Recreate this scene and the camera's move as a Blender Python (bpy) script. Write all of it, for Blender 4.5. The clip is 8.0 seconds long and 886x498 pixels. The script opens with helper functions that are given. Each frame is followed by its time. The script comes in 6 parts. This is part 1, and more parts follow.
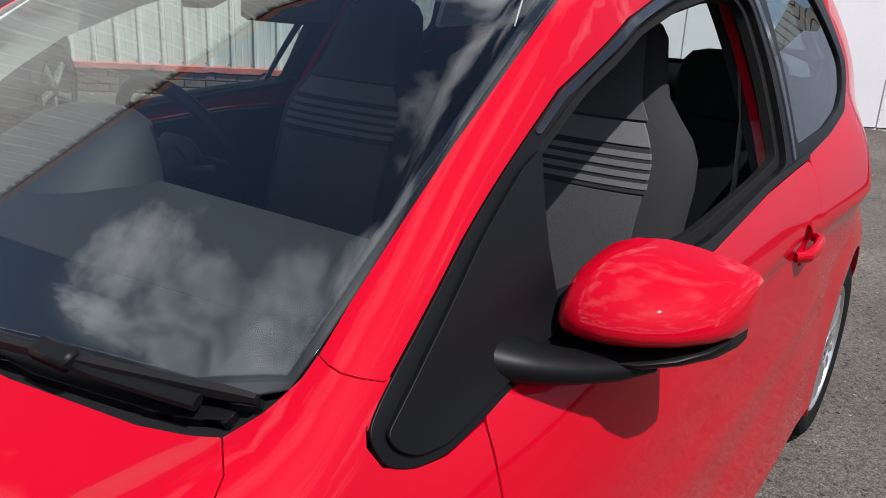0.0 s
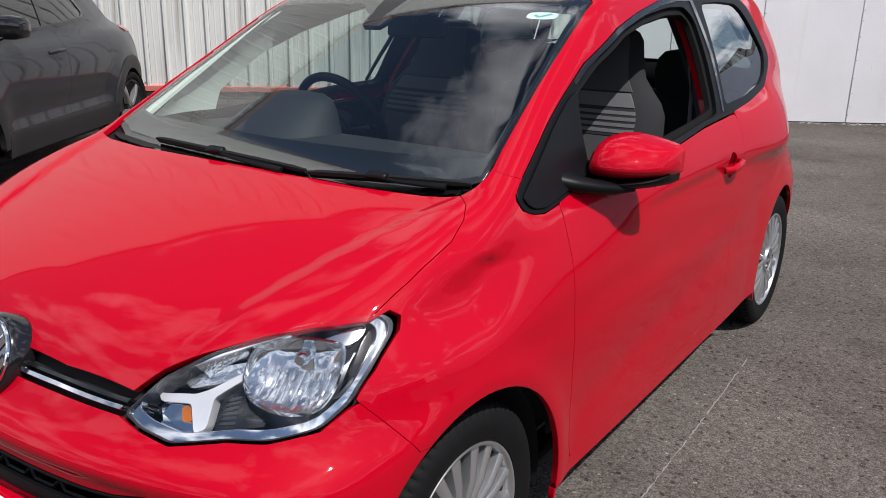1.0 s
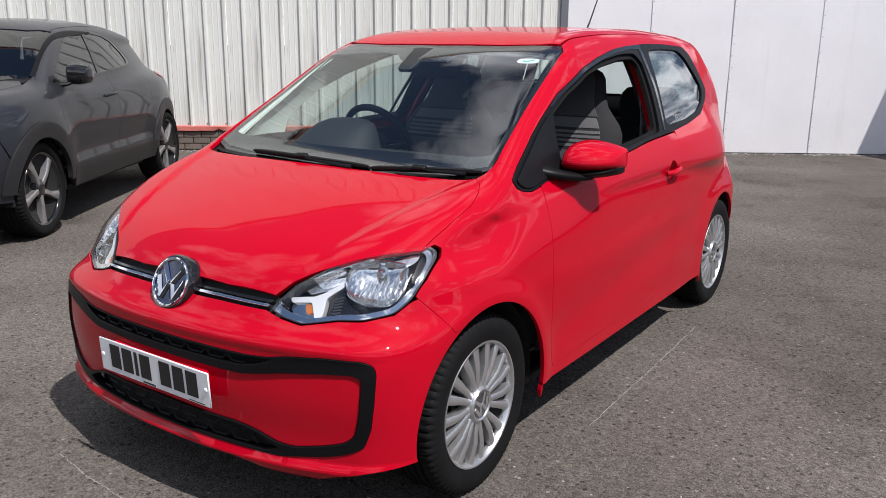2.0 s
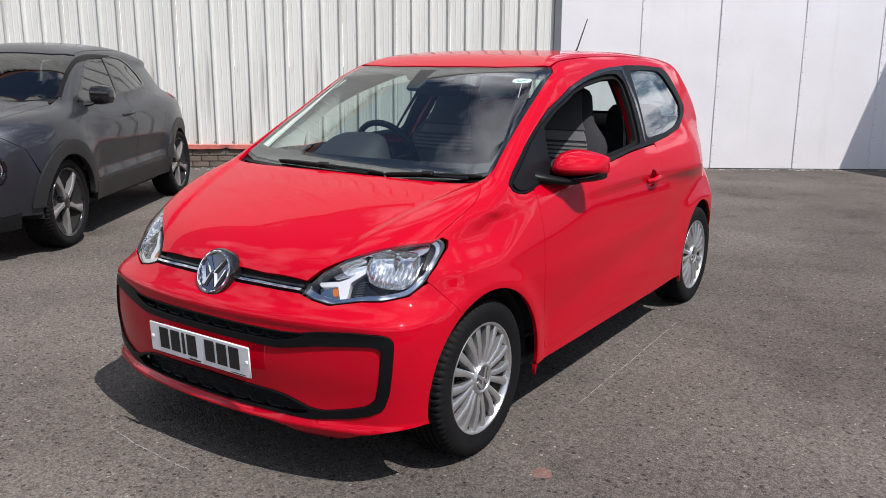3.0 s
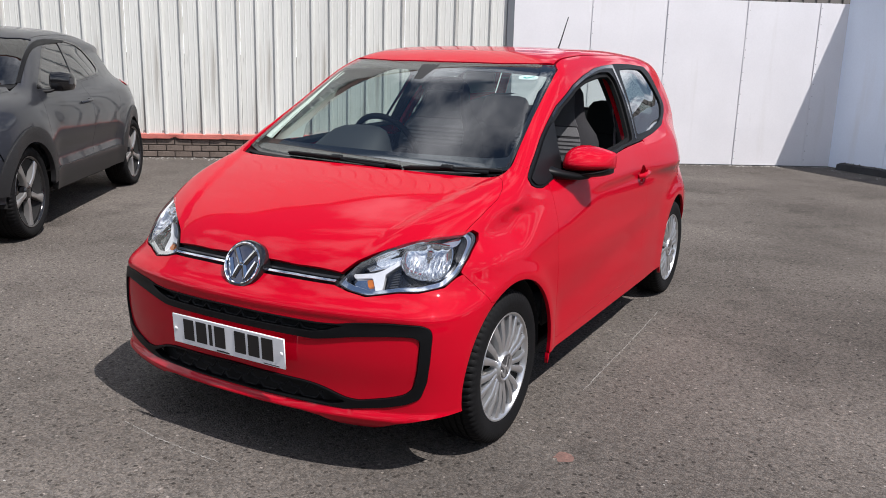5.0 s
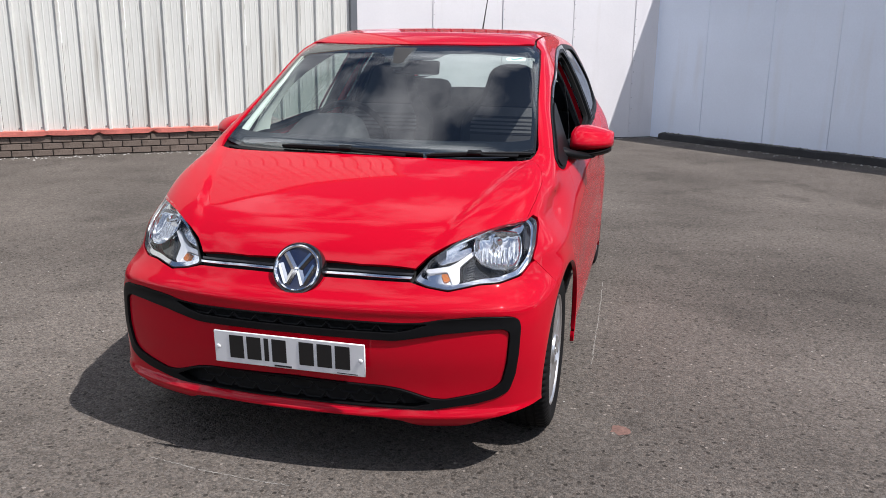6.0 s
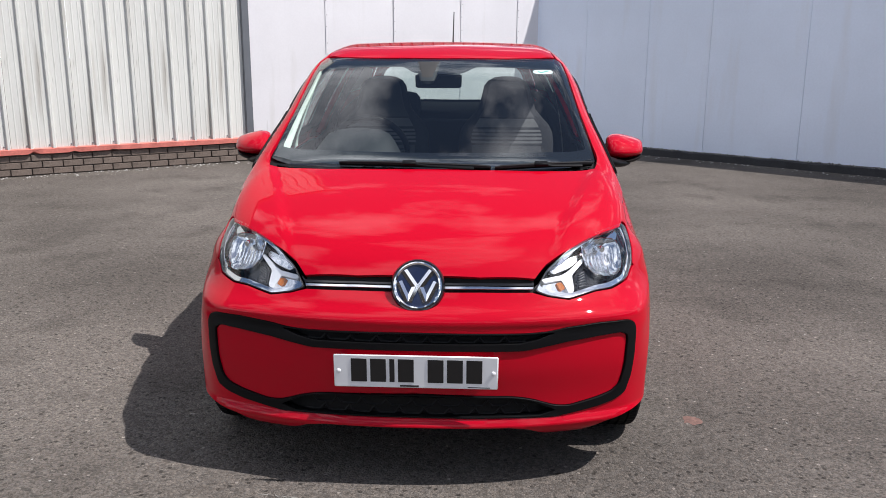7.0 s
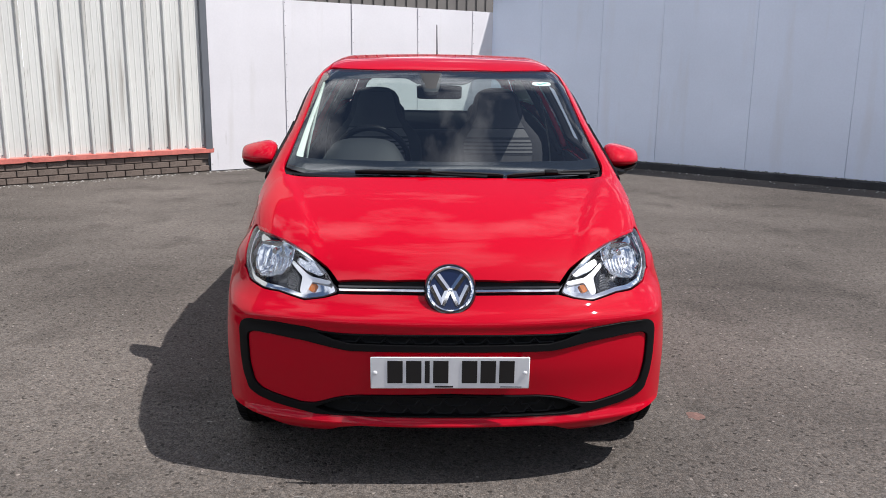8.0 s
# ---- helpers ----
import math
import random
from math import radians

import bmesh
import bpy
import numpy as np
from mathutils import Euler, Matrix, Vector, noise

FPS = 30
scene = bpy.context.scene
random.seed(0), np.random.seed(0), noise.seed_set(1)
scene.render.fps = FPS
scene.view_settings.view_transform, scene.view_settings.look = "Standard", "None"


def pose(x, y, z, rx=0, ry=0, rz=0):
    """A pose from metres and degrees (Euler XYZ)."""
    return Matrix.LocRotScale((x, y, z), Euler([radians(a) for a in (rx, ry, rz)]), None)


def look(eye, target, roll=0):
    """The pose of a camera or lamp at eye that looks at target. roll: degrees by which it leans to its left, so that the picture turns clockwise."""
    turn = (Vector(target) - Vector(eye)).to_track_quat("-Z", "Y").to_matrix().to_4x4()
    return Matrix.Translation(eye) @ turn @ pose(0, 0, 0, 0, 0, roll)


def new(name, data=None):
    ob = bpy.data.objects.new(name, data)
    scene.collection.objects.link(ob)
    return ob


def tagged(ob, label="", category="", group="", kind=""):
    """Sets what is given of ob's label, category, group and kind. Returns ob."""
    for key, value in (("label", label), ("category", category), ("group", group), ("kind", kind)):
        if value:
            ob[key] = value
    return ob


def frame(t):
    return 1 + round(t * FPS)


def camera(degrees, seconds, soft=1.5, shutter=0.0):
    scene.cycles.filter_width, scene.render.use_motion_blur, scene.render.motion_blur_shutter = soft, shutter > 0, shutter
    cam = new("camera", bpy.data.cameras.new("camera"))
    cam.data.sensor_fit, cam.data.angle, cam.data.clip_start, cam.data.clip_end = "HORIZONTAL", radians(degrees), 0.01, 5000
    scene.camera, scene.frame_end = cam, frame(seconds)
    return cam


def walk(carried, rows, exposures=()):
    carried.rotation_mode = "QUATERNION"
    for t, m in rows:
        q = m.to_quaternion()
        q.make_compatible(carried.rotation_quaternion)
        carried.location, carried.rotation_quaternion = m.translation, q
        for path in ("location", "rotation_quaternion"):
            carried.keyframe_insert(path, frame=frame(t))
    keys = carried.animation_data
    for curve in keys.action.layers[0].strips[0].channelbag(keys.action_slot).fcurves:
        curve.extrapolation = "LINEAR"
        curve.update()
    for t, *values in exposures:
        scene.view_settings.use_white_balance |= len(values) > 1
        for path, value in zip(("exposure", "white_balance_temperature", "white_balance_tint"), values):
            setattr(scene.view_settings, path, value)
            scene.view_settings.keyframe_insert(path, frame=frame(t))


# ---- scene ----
cam = camera(57.1, 8.0, soft=0.9)
PATH = [
    (0, (1.124, 0.403, 1.341), (0.039, 1.958, 0.707), 2.8),
    (0.5, (1.37, -0.076, 1.371), (0.264, 1.472, 0.756), 1.9),
    (1, (1.574, -0.604, 1.365), (0.476, 0.96, 0.777), 1.0),
    (1.5, (1.829, -1.067, 1.358), (0.729, 0.513, 0.817), -0.0),
    (2, (2.022, -1.399, 1.386), (0.921, 0.198, 0.897), 0.5),
    (2.2, (2.076, -1.512, 1.372), (0.973, 0.091, 0.908), 0.5),
    (3.5, (2.264, -1.794, 1.403), (1.164, -0.183, 0.963), 0.3),
    (4, (2.273, -1.82, 1.405), (1.176, -0.208, 0.963), 0.4),
    (4.5, (2.214, -1.858, 1.402), (1.149, -0.225, 0.956), 1.0),
    (4.7, (2.141, -1.91, 1.406), (1.108, -0.257, 0.955), 1.4),
    (5.8, (1.25, -2.202, 1.372), (0.675, -0.348, 0.892), 0.8),
    (6, (1.074, -2.256, 1.385), (0.599, -0.375, 0.897), 0.7),
    (6.5, (0.609, -2.388, 1.396), (0.359, -0.462, 0.919), 0.4),
    (7, (0.197, -2.414, 1.391), (0.106, -0.47, 0.931), 0.3),
    (7.5, (-0.057, -2.485, 1.39), (-0.04, -0.535, 0.948), 0.6),
    (8, (-0.103, -2.513, 1.391), (-0.045, -0.561, 0.958), 0.7),
]
walk(cam, [(t, look(eye, target, roll)) for t, eye, target, roll in PATH], exposures=[(0, 0.24, 6470, 13), (1, 0.0, 6470, 13), (2, 0.15, 6470, 13), (3.5, 0.20, 6470, 13), (4.5, 0.20, 6470, 13), (6, 0.28, 6470, 13), (8, 0.28, 6470, 13)])

# ---- world, sun, exposure ----
SUN_TO = Vector((0.625, -0.125, 1.0)).normalized()
world = bpy.data.worlds.new("sky")
scene.world = world
world.use_nodes = True
wt = world.node_tree
wt.nodes.clear()
w_out = wt.nodes.new("ShaderNodeOutputWorld")
w_bg = wt.nodes.new("ShaderNodeBackground")
w_sky = wt.nodes.new("ShaderNodeTexSky")
w_sky.sky_type = "NISHITA"
w_sky.sun_disc = False
w_sky.sun_elevation = math.asin(SUN_TO.z)
w_sky.sun_rotation = math.atan2(SUN_TO.x, SUN_TO.y)
w_sky.air_density, w_sky.dust_density = 1.0, 0.6
# broken cumulus: the sky texture is brightened to cloud white by a noise over the whole dome
w_co = wt.nodes.new("ShaderNodeTexCoord")
w_sep = wt.nodes.new("ShaderNodeSeparateXYZ")
w_add = wt.nodes.new("ShaderNodeMath")
w_add.operation, w_add.inputs[1].default_value = "ADD", 0.25
w_dx = wt.nodes.new("ShaderNodeMath")
w_dy = wt.nodes.new("ShaderNodeMath")
w_dx.operation = w_dy.operation = "DIVIDE"
w_com = wt.nodes.new("ShaderNodeCombineXYZ")
w_com.inputs[2].default_value = 21.75
w_no = wt.nodes.new("ShaderNodeTexNoise")
w_no.inputs["Scale"].default_value, w_no.inputs["Detail"].default_value = 3.5, 10
w_no.inputs["Roughness"].default_value = 0.58
w_ra = wt.nodes.new("ShaderNodeValToRGB")
w_ra.color_ramp.elements[0].position, w_ra.color_ramp.elements[1].position = 0.535, 0.68
w_mix = wt.nodes.new("ShaderNodeMixRGB")
w_mix.inputs[2].default_value = (18.0, 18.6, 19.7, 1)
wt.links.new(w_co.outputs["Generated"], w_sep.inputs[0])
wt.links.new(w_sep.outputs[2], w_add.inputs[0])
wt.links.new(w_sep.outputs[0], w_dx.inputs[0])
wt.links.new(w_add.outputs[0], w_dx.inputs[1])
wt.links.new(w_sep.outputs[1], w_dy.inputs[0])
wt.links.new(w_add.outputs[0], w_dy.inputs[1])
wt.links.new(w_dx.outputs[0], w_com.inputs[0])
wt.links.new(w_dy.outputs[0], w_com.inputs[1])
wt.links.new(w_com.outputs[0], w_no.inputs["Vector"])
w_low = wt.nodes.new("ShaderNodeMapRange")
w_low.inputs["From Min"].default_value, w_low.inputs["From Max"].default_value = 0.0, 0.42
w_low.inputs["To Min"].default_value, w_low.inputs["To Max"].default_value = 0.18, 0.0
wt.links.new(w_sep.outputs[2], w_low.inputs[0])
w_sum = wt.nodes.new("ShaderNodeMath")
w_sum.operation = "ADD"
wt.links.new(w_no.outputs["Fac"], w_sum.inputs[0])
wt.links.new(w_low.outputs[0], w_sum.inputs[1])
# cloud lies thicker to one side of the sky
w_way = wt.nodes.new("ShaderNodeVectorMath")
w_way.operation, w_way.inputs[1].default_value = "DOT_PRODUCT", (-0.02, -0.02, 0.05)
wt.links.new(w_co.outputs["Generated"], w_way.inputs[0])
w_sum2 = wt.nodes.new("ShaderNodeMath")
w_sum2.operation = "ADD"
wt.links.new(w_sum.outputs[0], w_sum2.inputs[0])
wt.links.new(w_way.outputs["Value"], w_sum2.inputs[1])
wt.links.new(w_sum2.outputs[0], w_ra.inputs[0])
wt.links.new(w_ra.outputs[0], w_mix.inputs[0])
wt.links.new(w_sky.outputs[0], w_mix.inputs[1])
wt.links.new(w_mix.outputs[0], w_bg.inputs[0])
w_bg.inputs[1].default_value = 0.079
wt.links.new(w_bg.outputs[0], w_out.inputs[0])
sun = new("sun", bpy.data.lights.new("sun", "SUN"))
sun.data.energy, sun.data.angle, sun.data.color = 5.05, radians(0.5), (1.0, 0.965, 0.925)
sun.matrix_world = look(SUN_TO * 30, (0, 0, 0))
scene.view_settings.exposure = 0.0


# ---- materials ----
def material(name, color, rough=0.5, metal=0.0, coat=0.0, spec=0.5, grain=0.0, grain_scale=60.0, stain=0.0, stain_scale=3.0, bump=0.0,
             bump_scale=200.0, vary=0.0, space="Object", stretch=(1, 1, 1), rough_vary=0.0):
    """A Principled surface with fine grain, broad stains and fine relief."""
    m = bpy.data.materials.new(name)
    m.use_nodes = True
    t = m.node_tree
    b = t.nodes["Principled BSDF"]
    b.inputs["Base Color"].default_value = (*color, 1)
    b.inputs["Roughness"].default_value, b.inputs["Metallic"].default_value = rough, metal
    b.inputs["Coat Weight"].default_value, b.inputs["Coat Roughness"].default_value = coat, 0.02
    b.inputs["Specular IOR Level"].default_value, b.inputs["Coat IOR"].default_value = spec, 1.4
    co = t.nodes.new("ShaderNodeTexCoord")
    mp = t.nodes.new("ShaderNodeMapping")
    mp.inputs["Scale"].default_value = stretch
    t.links.new(co.outputs[space], mp.inputs[0])
    last = None

    def noise_node(scale, detail=4.0):
        n = t.nodes.new("ShaderNodeTexNoise")
        n.inputs["Scale"].default_value, n.inputs["Detail"].default_value = scale, detail
        t.links.new(mp.outputs[0], n.inputs["Vector"])
        return n

    def scaled(source, low, high):
        r = t.nodes.new("ShaderNodeMapRange")
        r.inputs["From Min"].default_value, r.inputs["From Max"].default_value = 0.25, 0.75
        r.inputs["To Min"].default_value, r.inputs["To Max"].default_value = low, high
        t.links.new(source, r.inputs[0])
        return r.outputs[0]

    def times(a, bsock):
        n = t.nodes.new("ShaderNodeMath")
        n.operation = "MULTIPLY"
        t.links.new(a, n.inputs[0])
        t.links.new(bsock, n.inputs[1])
        return n.outputs[0]
    if grain:
        last = scaled(noise_node(grain_scale).outputs["Fac"], 1 - grain, 1 + grain)
    if stain:
        s = scaled(noise_node(stain_scale, 6).outputs["Fac"], 1 - stain, 1 + stain * 0.6)
        last = times(last, s) if last else s
    if vary:
        info = t.nodes.new("ShaderNodeObjectInfo")
        r = t.nodes.new("ShaderNodeMapRange")
        r.inputs["To Min"].default_value, r.inputs["To Max"].default_value = 1 - vary, 1 + vary
        t.links.new(info.outputs["Random"], r.inputs[0])
        last = times(last, r.outputs[0]) if last else r.outputs[0]
    if last:
        mix = t.nodes.new("ShaderNodeVectorMath")
        mix.operation = "SCALE"
        mix.inputs[0].default_value = color
        t.links.new(last, mix.inputs["Scale"])
        t.links.new(mix.outputs[0], b.inputs["Base Color"])
    if rough_vary:
        t.links.new(scaled(noise_node(stain_scale * 2.3 + 1, 5).outputs["Fac"], rough - rough_vary, rough + rough_vary), b.inputs["Roughness"])
    if bump:
        bn = t.nodes.new("ShaderNodeBump")
        bn.inputs["Strength"].default_value, bn.inputs["Distance"].default_value = 1.0, bump
        t.links.new(noise_node(bump_scale, 3).outputs["Fac"], bn.inputs["Height"])
        t.links.new(bn.outputs[0], b.inputs["Normal"])
    return m


def glass_material(name, tint, rough=0.0, faces=2):
    """Thin pane: tinted see-through, with mirror gloss from one or both of its faces by Fresnel."""
    m = bpy.data.materials.new(name)
    m.use_nodes = True
    t = m.node_tree
    t.nodes.clear()
    out, mix = t.nodes.new("ShaderNodeOutputMaterial"), t.nodes.new("ShaderNodeMixShader")
    see, gloss, fr = t.nodes.new("ShaderNodeBsdfTransparent"), t.nodes.new("ShaderNodeBsdfGlossy"), t.nodes.new("ShaderNodeLayerWeight")
    powr, rng2, twice_r, one_r, both_r = (t.nodes.new(k) for k in ("ShaderNodeMath", "ShaderNodeMapRange", "ShaderNodeMath", "ShaderNodeMath", "ShaderNodeMath"))
    powr.operation, powr.inputs[1].default_value = "POWER", 4.4
    rng2.inputs["To Min"].default_value, rng2.inputs["To Max"].default_value = 0.05, 1.0
    twice_r.operation, twice_r.inputs[1].default_value = "MULTIPLY", 2.0
    one_r.operation, one_r.inputs[1].default_value = "ADD", 1.0
    both_r.operation = "DIVIDE"
    see.inputs[0].default_value = (*tint, 1)
    gloss.inputs["Roughness"].default_value = rough
    fr.inputs[0].default_value = 0.5
    t.links.new(fr.outputs["Facing"], powr.inputs[0])
    t.links.new(powr.outputs[0], rng2.inputs[0])
    t.links.new(rng2.outputs[0], twice_r.inputs[0])
    t.links.new(rng2.outputs[0], one_r.inputs[0])
    t.links.new(twice_r.outputs[0], both_r.inputs[0])
    t.links.new(one_r.outputs[0], both_r.inputs[1])
    t.links.new((both_r if faces == 2 else rng2).outputs[0], mix.inputs[0])
    t.links.new(see.outputs[0], mix.inputs[1])
    t.links.new(gloss.outputs[0], mix.inputs[2])
    t.links.new(mix.outputs[0], out.inputs[0])
    return m


RED = material("red_paint", (0.43, 0.0008, 0.0125), rough=0.5, coat=0.75, spec=0.02, grain=0.03, grain_scale=900, stain=0.02, stain_scale=2)
BLACK = material("black_plastic", (0.006, 0.0062, 0.007), rough=0.6, spec=0.25, grain=0.15, grain_scale=400, bump=0.0004, bump_scale=900, stain=0.1)
SATIN = material("satin_black", (0.005, 0.0052, 0.006), rough=0.42, spec=0.13, grain=0.1, grain_scale=300, stain=0.12)
GLOSS = material("gloss_black", (0.008, 0.008, 0.009), rough=0.12, coat=0.6)
DARK = material("dark_void", (0.008, 0.008, 0.008), rough=0.9, grain=0.1)
CHROME = material("chrome", (0.82, 0.83, 0.85), rough=0.06, metal=1.0, rough_vary=0.02)
SILVER = material("alloy", (0.62, 0.63, 0.64), rough=0.3, metal=0.85, grain=0.05, grain_scale=500, stain=0.08, stain_scale=8, coat=0.3)
STEEL = material("brake_steel", (0.25, 0.22, 0.2), rough=0.4, metal=0.9, stain=0.3, stain_scale=9)
RUST = material("rusty_iron", (0.16, 0.07, 0.04), rough=0.85, stain=0.4, stain_scale=20)
RUBBER = material("tyre_rubber", (0.0055, 0.0055, 0.006), rough=0.75, spec=0.18, grain=0.2, grain_scale=250, stain=0.3, stain_scale=12, bump=0.0006, bump_scale=300)
SCREEN = glass_material("windscreen_glass", (0.88, 0.94, 0.92))
PANE = glass_material("window_glass", (0.68, 0.78, 0.75))
TINTED = glass_material("tinted_glass", (0.30, 0.36, 0.36))
LENS = glass_material("lamp_lens", (0.95, 0.96, 0.97), faces=1)
WHITE_PLASTIC = material("number_plate_white", (0.78, 0.79, 0.80), rough=0.3, stain=0.03)
INK = material("black_ink", (0.01, 0.01, 0.011), rough=0.4)
AMBER = material("amber_plastic", (0.42, 0.12, 0.02), rough=0.25, grain=0.2, grain_scale=120)
REDLENS = material("red_lens", (0.45, 0.01, 0.02), rough=0.15, coat=1.0)
TEAL = material("teal_sticker", (0.05, 0.42, 0.36), rough=0.5)
PALE = material("pale_sticker", (0.72, 0.80, 0.80), rough=0.5)
FABRIC = material("dark_fabric", (0.018, 0.018, 0.021), rough=0.95, grain=0.35, grain_scale=700, bump=0.0012, bump_scale=900, stain=0.15)
FABRIC_MID = material("grey_fabric", (0.055, 0.055, 0.06), rough=0.95, grain=0.35, grain_scale=700, bump=0.0012, bump_scale=900, stain=0.15)
FABRIC_LIGHT = material("light_grey_fabric", (0.115, 0.115, 0.12), rough=0.95, grain=0.3, grain_scale=700, bump=0.0012, bump_scale=900, stain=0.12)
DASH = material("dash_plastic", (0.016, 0.018, 0.022), rough=0.62, grain=0.12, grain_scale=500, bump=0.0006, bump_scale=700)
LINER = material("pale_lining", (0.66, 0.72, 0.66), rough=0.9, grain=0.08, grain_scale=500, stain=0.05)
BELT = material("belt_webbing", (0.5, 0.5, 0.5), rough=0.8, grain=0.2, grain_scale=500)
GREY = material("grey_metallic_paint", (0.036, 0.0385, 0.047), rough=0.45, metal=0.6, spec=0.2, coat=0.7, grain=0.06, grain_scale=1200, stain=0.03)


# ---- mesh helpers ----
def part(name, verts, faces, mat, parent, label="", normals=None, smooth=True):
    """One mesh object under a thing or a part."""
    me = bpy.data.meshes.new(name)
    me.from_pydata([tuple(map(float, v)) for v in verts], [], [tuple(int(i) for i in f) for f in faces])
    me.materials.append(mat)
    if normals is not None:
        me.shade_smooth()
        me.normals_split_custom_set_from_vertices([tuple(map(float, n)) for n in normals])
    elif smooth:
        me.shade_smooth()
        me.set_sharp_from_angle(angle=radians(38))
    me.update()
    ob = new(name, me)
    ob.parent = parent
    if label:
        tagged(ob, label)
    return ob


def share(name, source, parent, m):
    """Another piece on the same mesh, at pose m."""
    ob = new(name, source.data)
    ob.parent = parent
    ob.matrix_basis = m
    return ob


def join(*pieces):
    verts, faces = [], []
    for v, f in pieces:
        n = len(verts)
        verts += [tuple(q) for q in v]
        faces += [tuple(i + n for i in q) for q in f]
    return verts, faces


def moved(piece, m):
    return [tuple(m @ Vector(v)) for v in piece[0]], piece[1]


def box(size, at=(0, 0, 0), bevel=0.004, segments=1):
    bm = bmesh.new()
    bmesh.ops.create_cube(bm, size=1)
    bmesh.ops.scale(bm, vec=size, verts=bm.verts)
    if bevel:
        bmesh.ops.bevel(bm, geom=bm.edges[:], offset=min(bevel, min(size) * 0.45), segments=segments, affect="EDGES", profile=0.5)
    bmesh.ops.translate(bm, vec=at, verts=bm.verts)
    bm.verts.index_update()
    out = [tuple(v.co) for v in bm.verts], [tuple(v.index for v in f.verts) for f in bm.faces]
    bm.free()
    return out


def lathe(profile, n=48, closed=False, wobble=None):
    """Turned round the x axis. profile: (x, r)."""
    verts, faces, k = [], [], len(profile)
    for i in range(n):
        a = 2 * math.pi * i / n
        for j, (x, r) in enumerate(profile):
            rr = r + (wobble(i, j) if wobble else 0)
            verts.append((x, rr * math.cos(a), rr * math.sin(a)))
    for i in range(n):
        for j in range(k if closed else k - 1):
            a, b = i * k + j, i * k + (j + 1) % k
            c, d = ((i + 1) % n) * k + (j + 1) % k, ((i + 1) % n) * k + j
            faces.append((a, b, c, d))
    return verts, faces


def tube(path, radius, n=8, flat=1.0, up=(0, 0, 1)):
    """A round or flattened bar along a path; radius a number or one for each point."""
    pts = [Vector(p) for p in path]
    rad = radius if isinstance(radius, (list, tuple)) else [radius] * len(pts)
    verts, faces = [], []
    for i, p in enumerate(pts):
        t = (pts[min(i + 1, len(pts) - 1)] - pts[max(i - 1, 0)]).normalized()
        s = t.cross(Vector(up)).normalized()
        u = s.cross(t).normalized()
        for j in range(n):
            a = 2 * math.pi * j / n
            verts.append(p + (s * math.cos(a) + u * math.sin(a) * flat) * rad[i])
    for i in range(len(pts) - 1):
        for j in range(n):
            faces.append((i * n + j, i * n + (j + 1) % n, (i + 1) * n + (j + 1) % n, (i + 1) * n + j))
    faces += [tuple(range(n))[::-1], tuple((len(pts) - 1) * n + j for j in range(n))]
    return [tuple(v) for v in verts], faces


def loft(sections, n=28, cap=True):
    """Sections of (centre, half width x, half depth y', squareness, lean direction): a cushion or shell along z-ish."""
    verts, faces = [], []
    for c, hx, hy, sq in sections:
        for j in range(n):
            a = 2 * math.pi * j / n
            cx, sy = math.cos(a), math.sin(a)
            verts.append((c[0] + hx * math.copysign(abs(cx) ** (2 / sq), cx), c[1] + hy * math.copysign(abs(sy) ** (2 / sq), sy), c[2]))
    k = len(sections)
    for i in range(k - 1):
        for j in range(n):
            faces.append((i * n + j, i * n + (j + 1) % n, (i + 1) * n + (j + 1) % n, (i + 1) * n + j))
    if cap:
        faces += [tuple(range(n))[::-1], tuple((k - 1) * n + j for j in range(n))]
    return verts, faces


# ---- car body surface: one smooth hull, from which every panel is cut ----
def curve(t, xs, ys):
    """Smooth (monotone cubic) curve through a few stations."""
    xs, ys = np.array(xs, float), np.array(ys, float)
    t = np.asarray(t, float)
    h = np.diff(xs); d = np.diff(ys) / h
    m = np.zeros(len(xs)); m[0], m[-1] = d[0], d[-1]
    for i in range(1, len(xs) - 1):
        if d[i - 1] * d[i] > 0:
            w1, w2 = 2 * h[i] + h[i - 1], h[i] + 2 * h[i - 1]
            m[i] = (w1 + w2) / (w1 / d[i - 1] + w2 / d[i])
    i = np.clip(np.searchsorted(xs, t) - 1, 0, len(h) - 1)
    s = (t - xs[i]) / h[i]
    c = np.clip(s, 0, 1)
    y = (ys[i] * (1 + 2 * c) * (1 - c) ** 2 + ys[i + 1] * c * c * (3 - 2 * c)
         + h[i] * (m[i] * c * (1 - c) ** 2 - m[i + 1] * c * c * (1 - c)))
    return y + np.where(s < 0, s * h[i] * m[0], 0) + np.where(s > 1, (s - 1) * h[i] * m[-1], 0)
def smax(a, b, k):
    h = np.maximum(k - np.abs(a - b), 0) / k
    return np.maximum(a, b) + h * h * k / 4
def smin(a, b, k):
    return -smax(-a, -b, k)
def step(t):
    t = np.clip(t, 0, 1)
    return t * t * (3 - 2 * t)
HUB_F, HUB_R, HUB_Z = 0.615, 3.03, 0.287
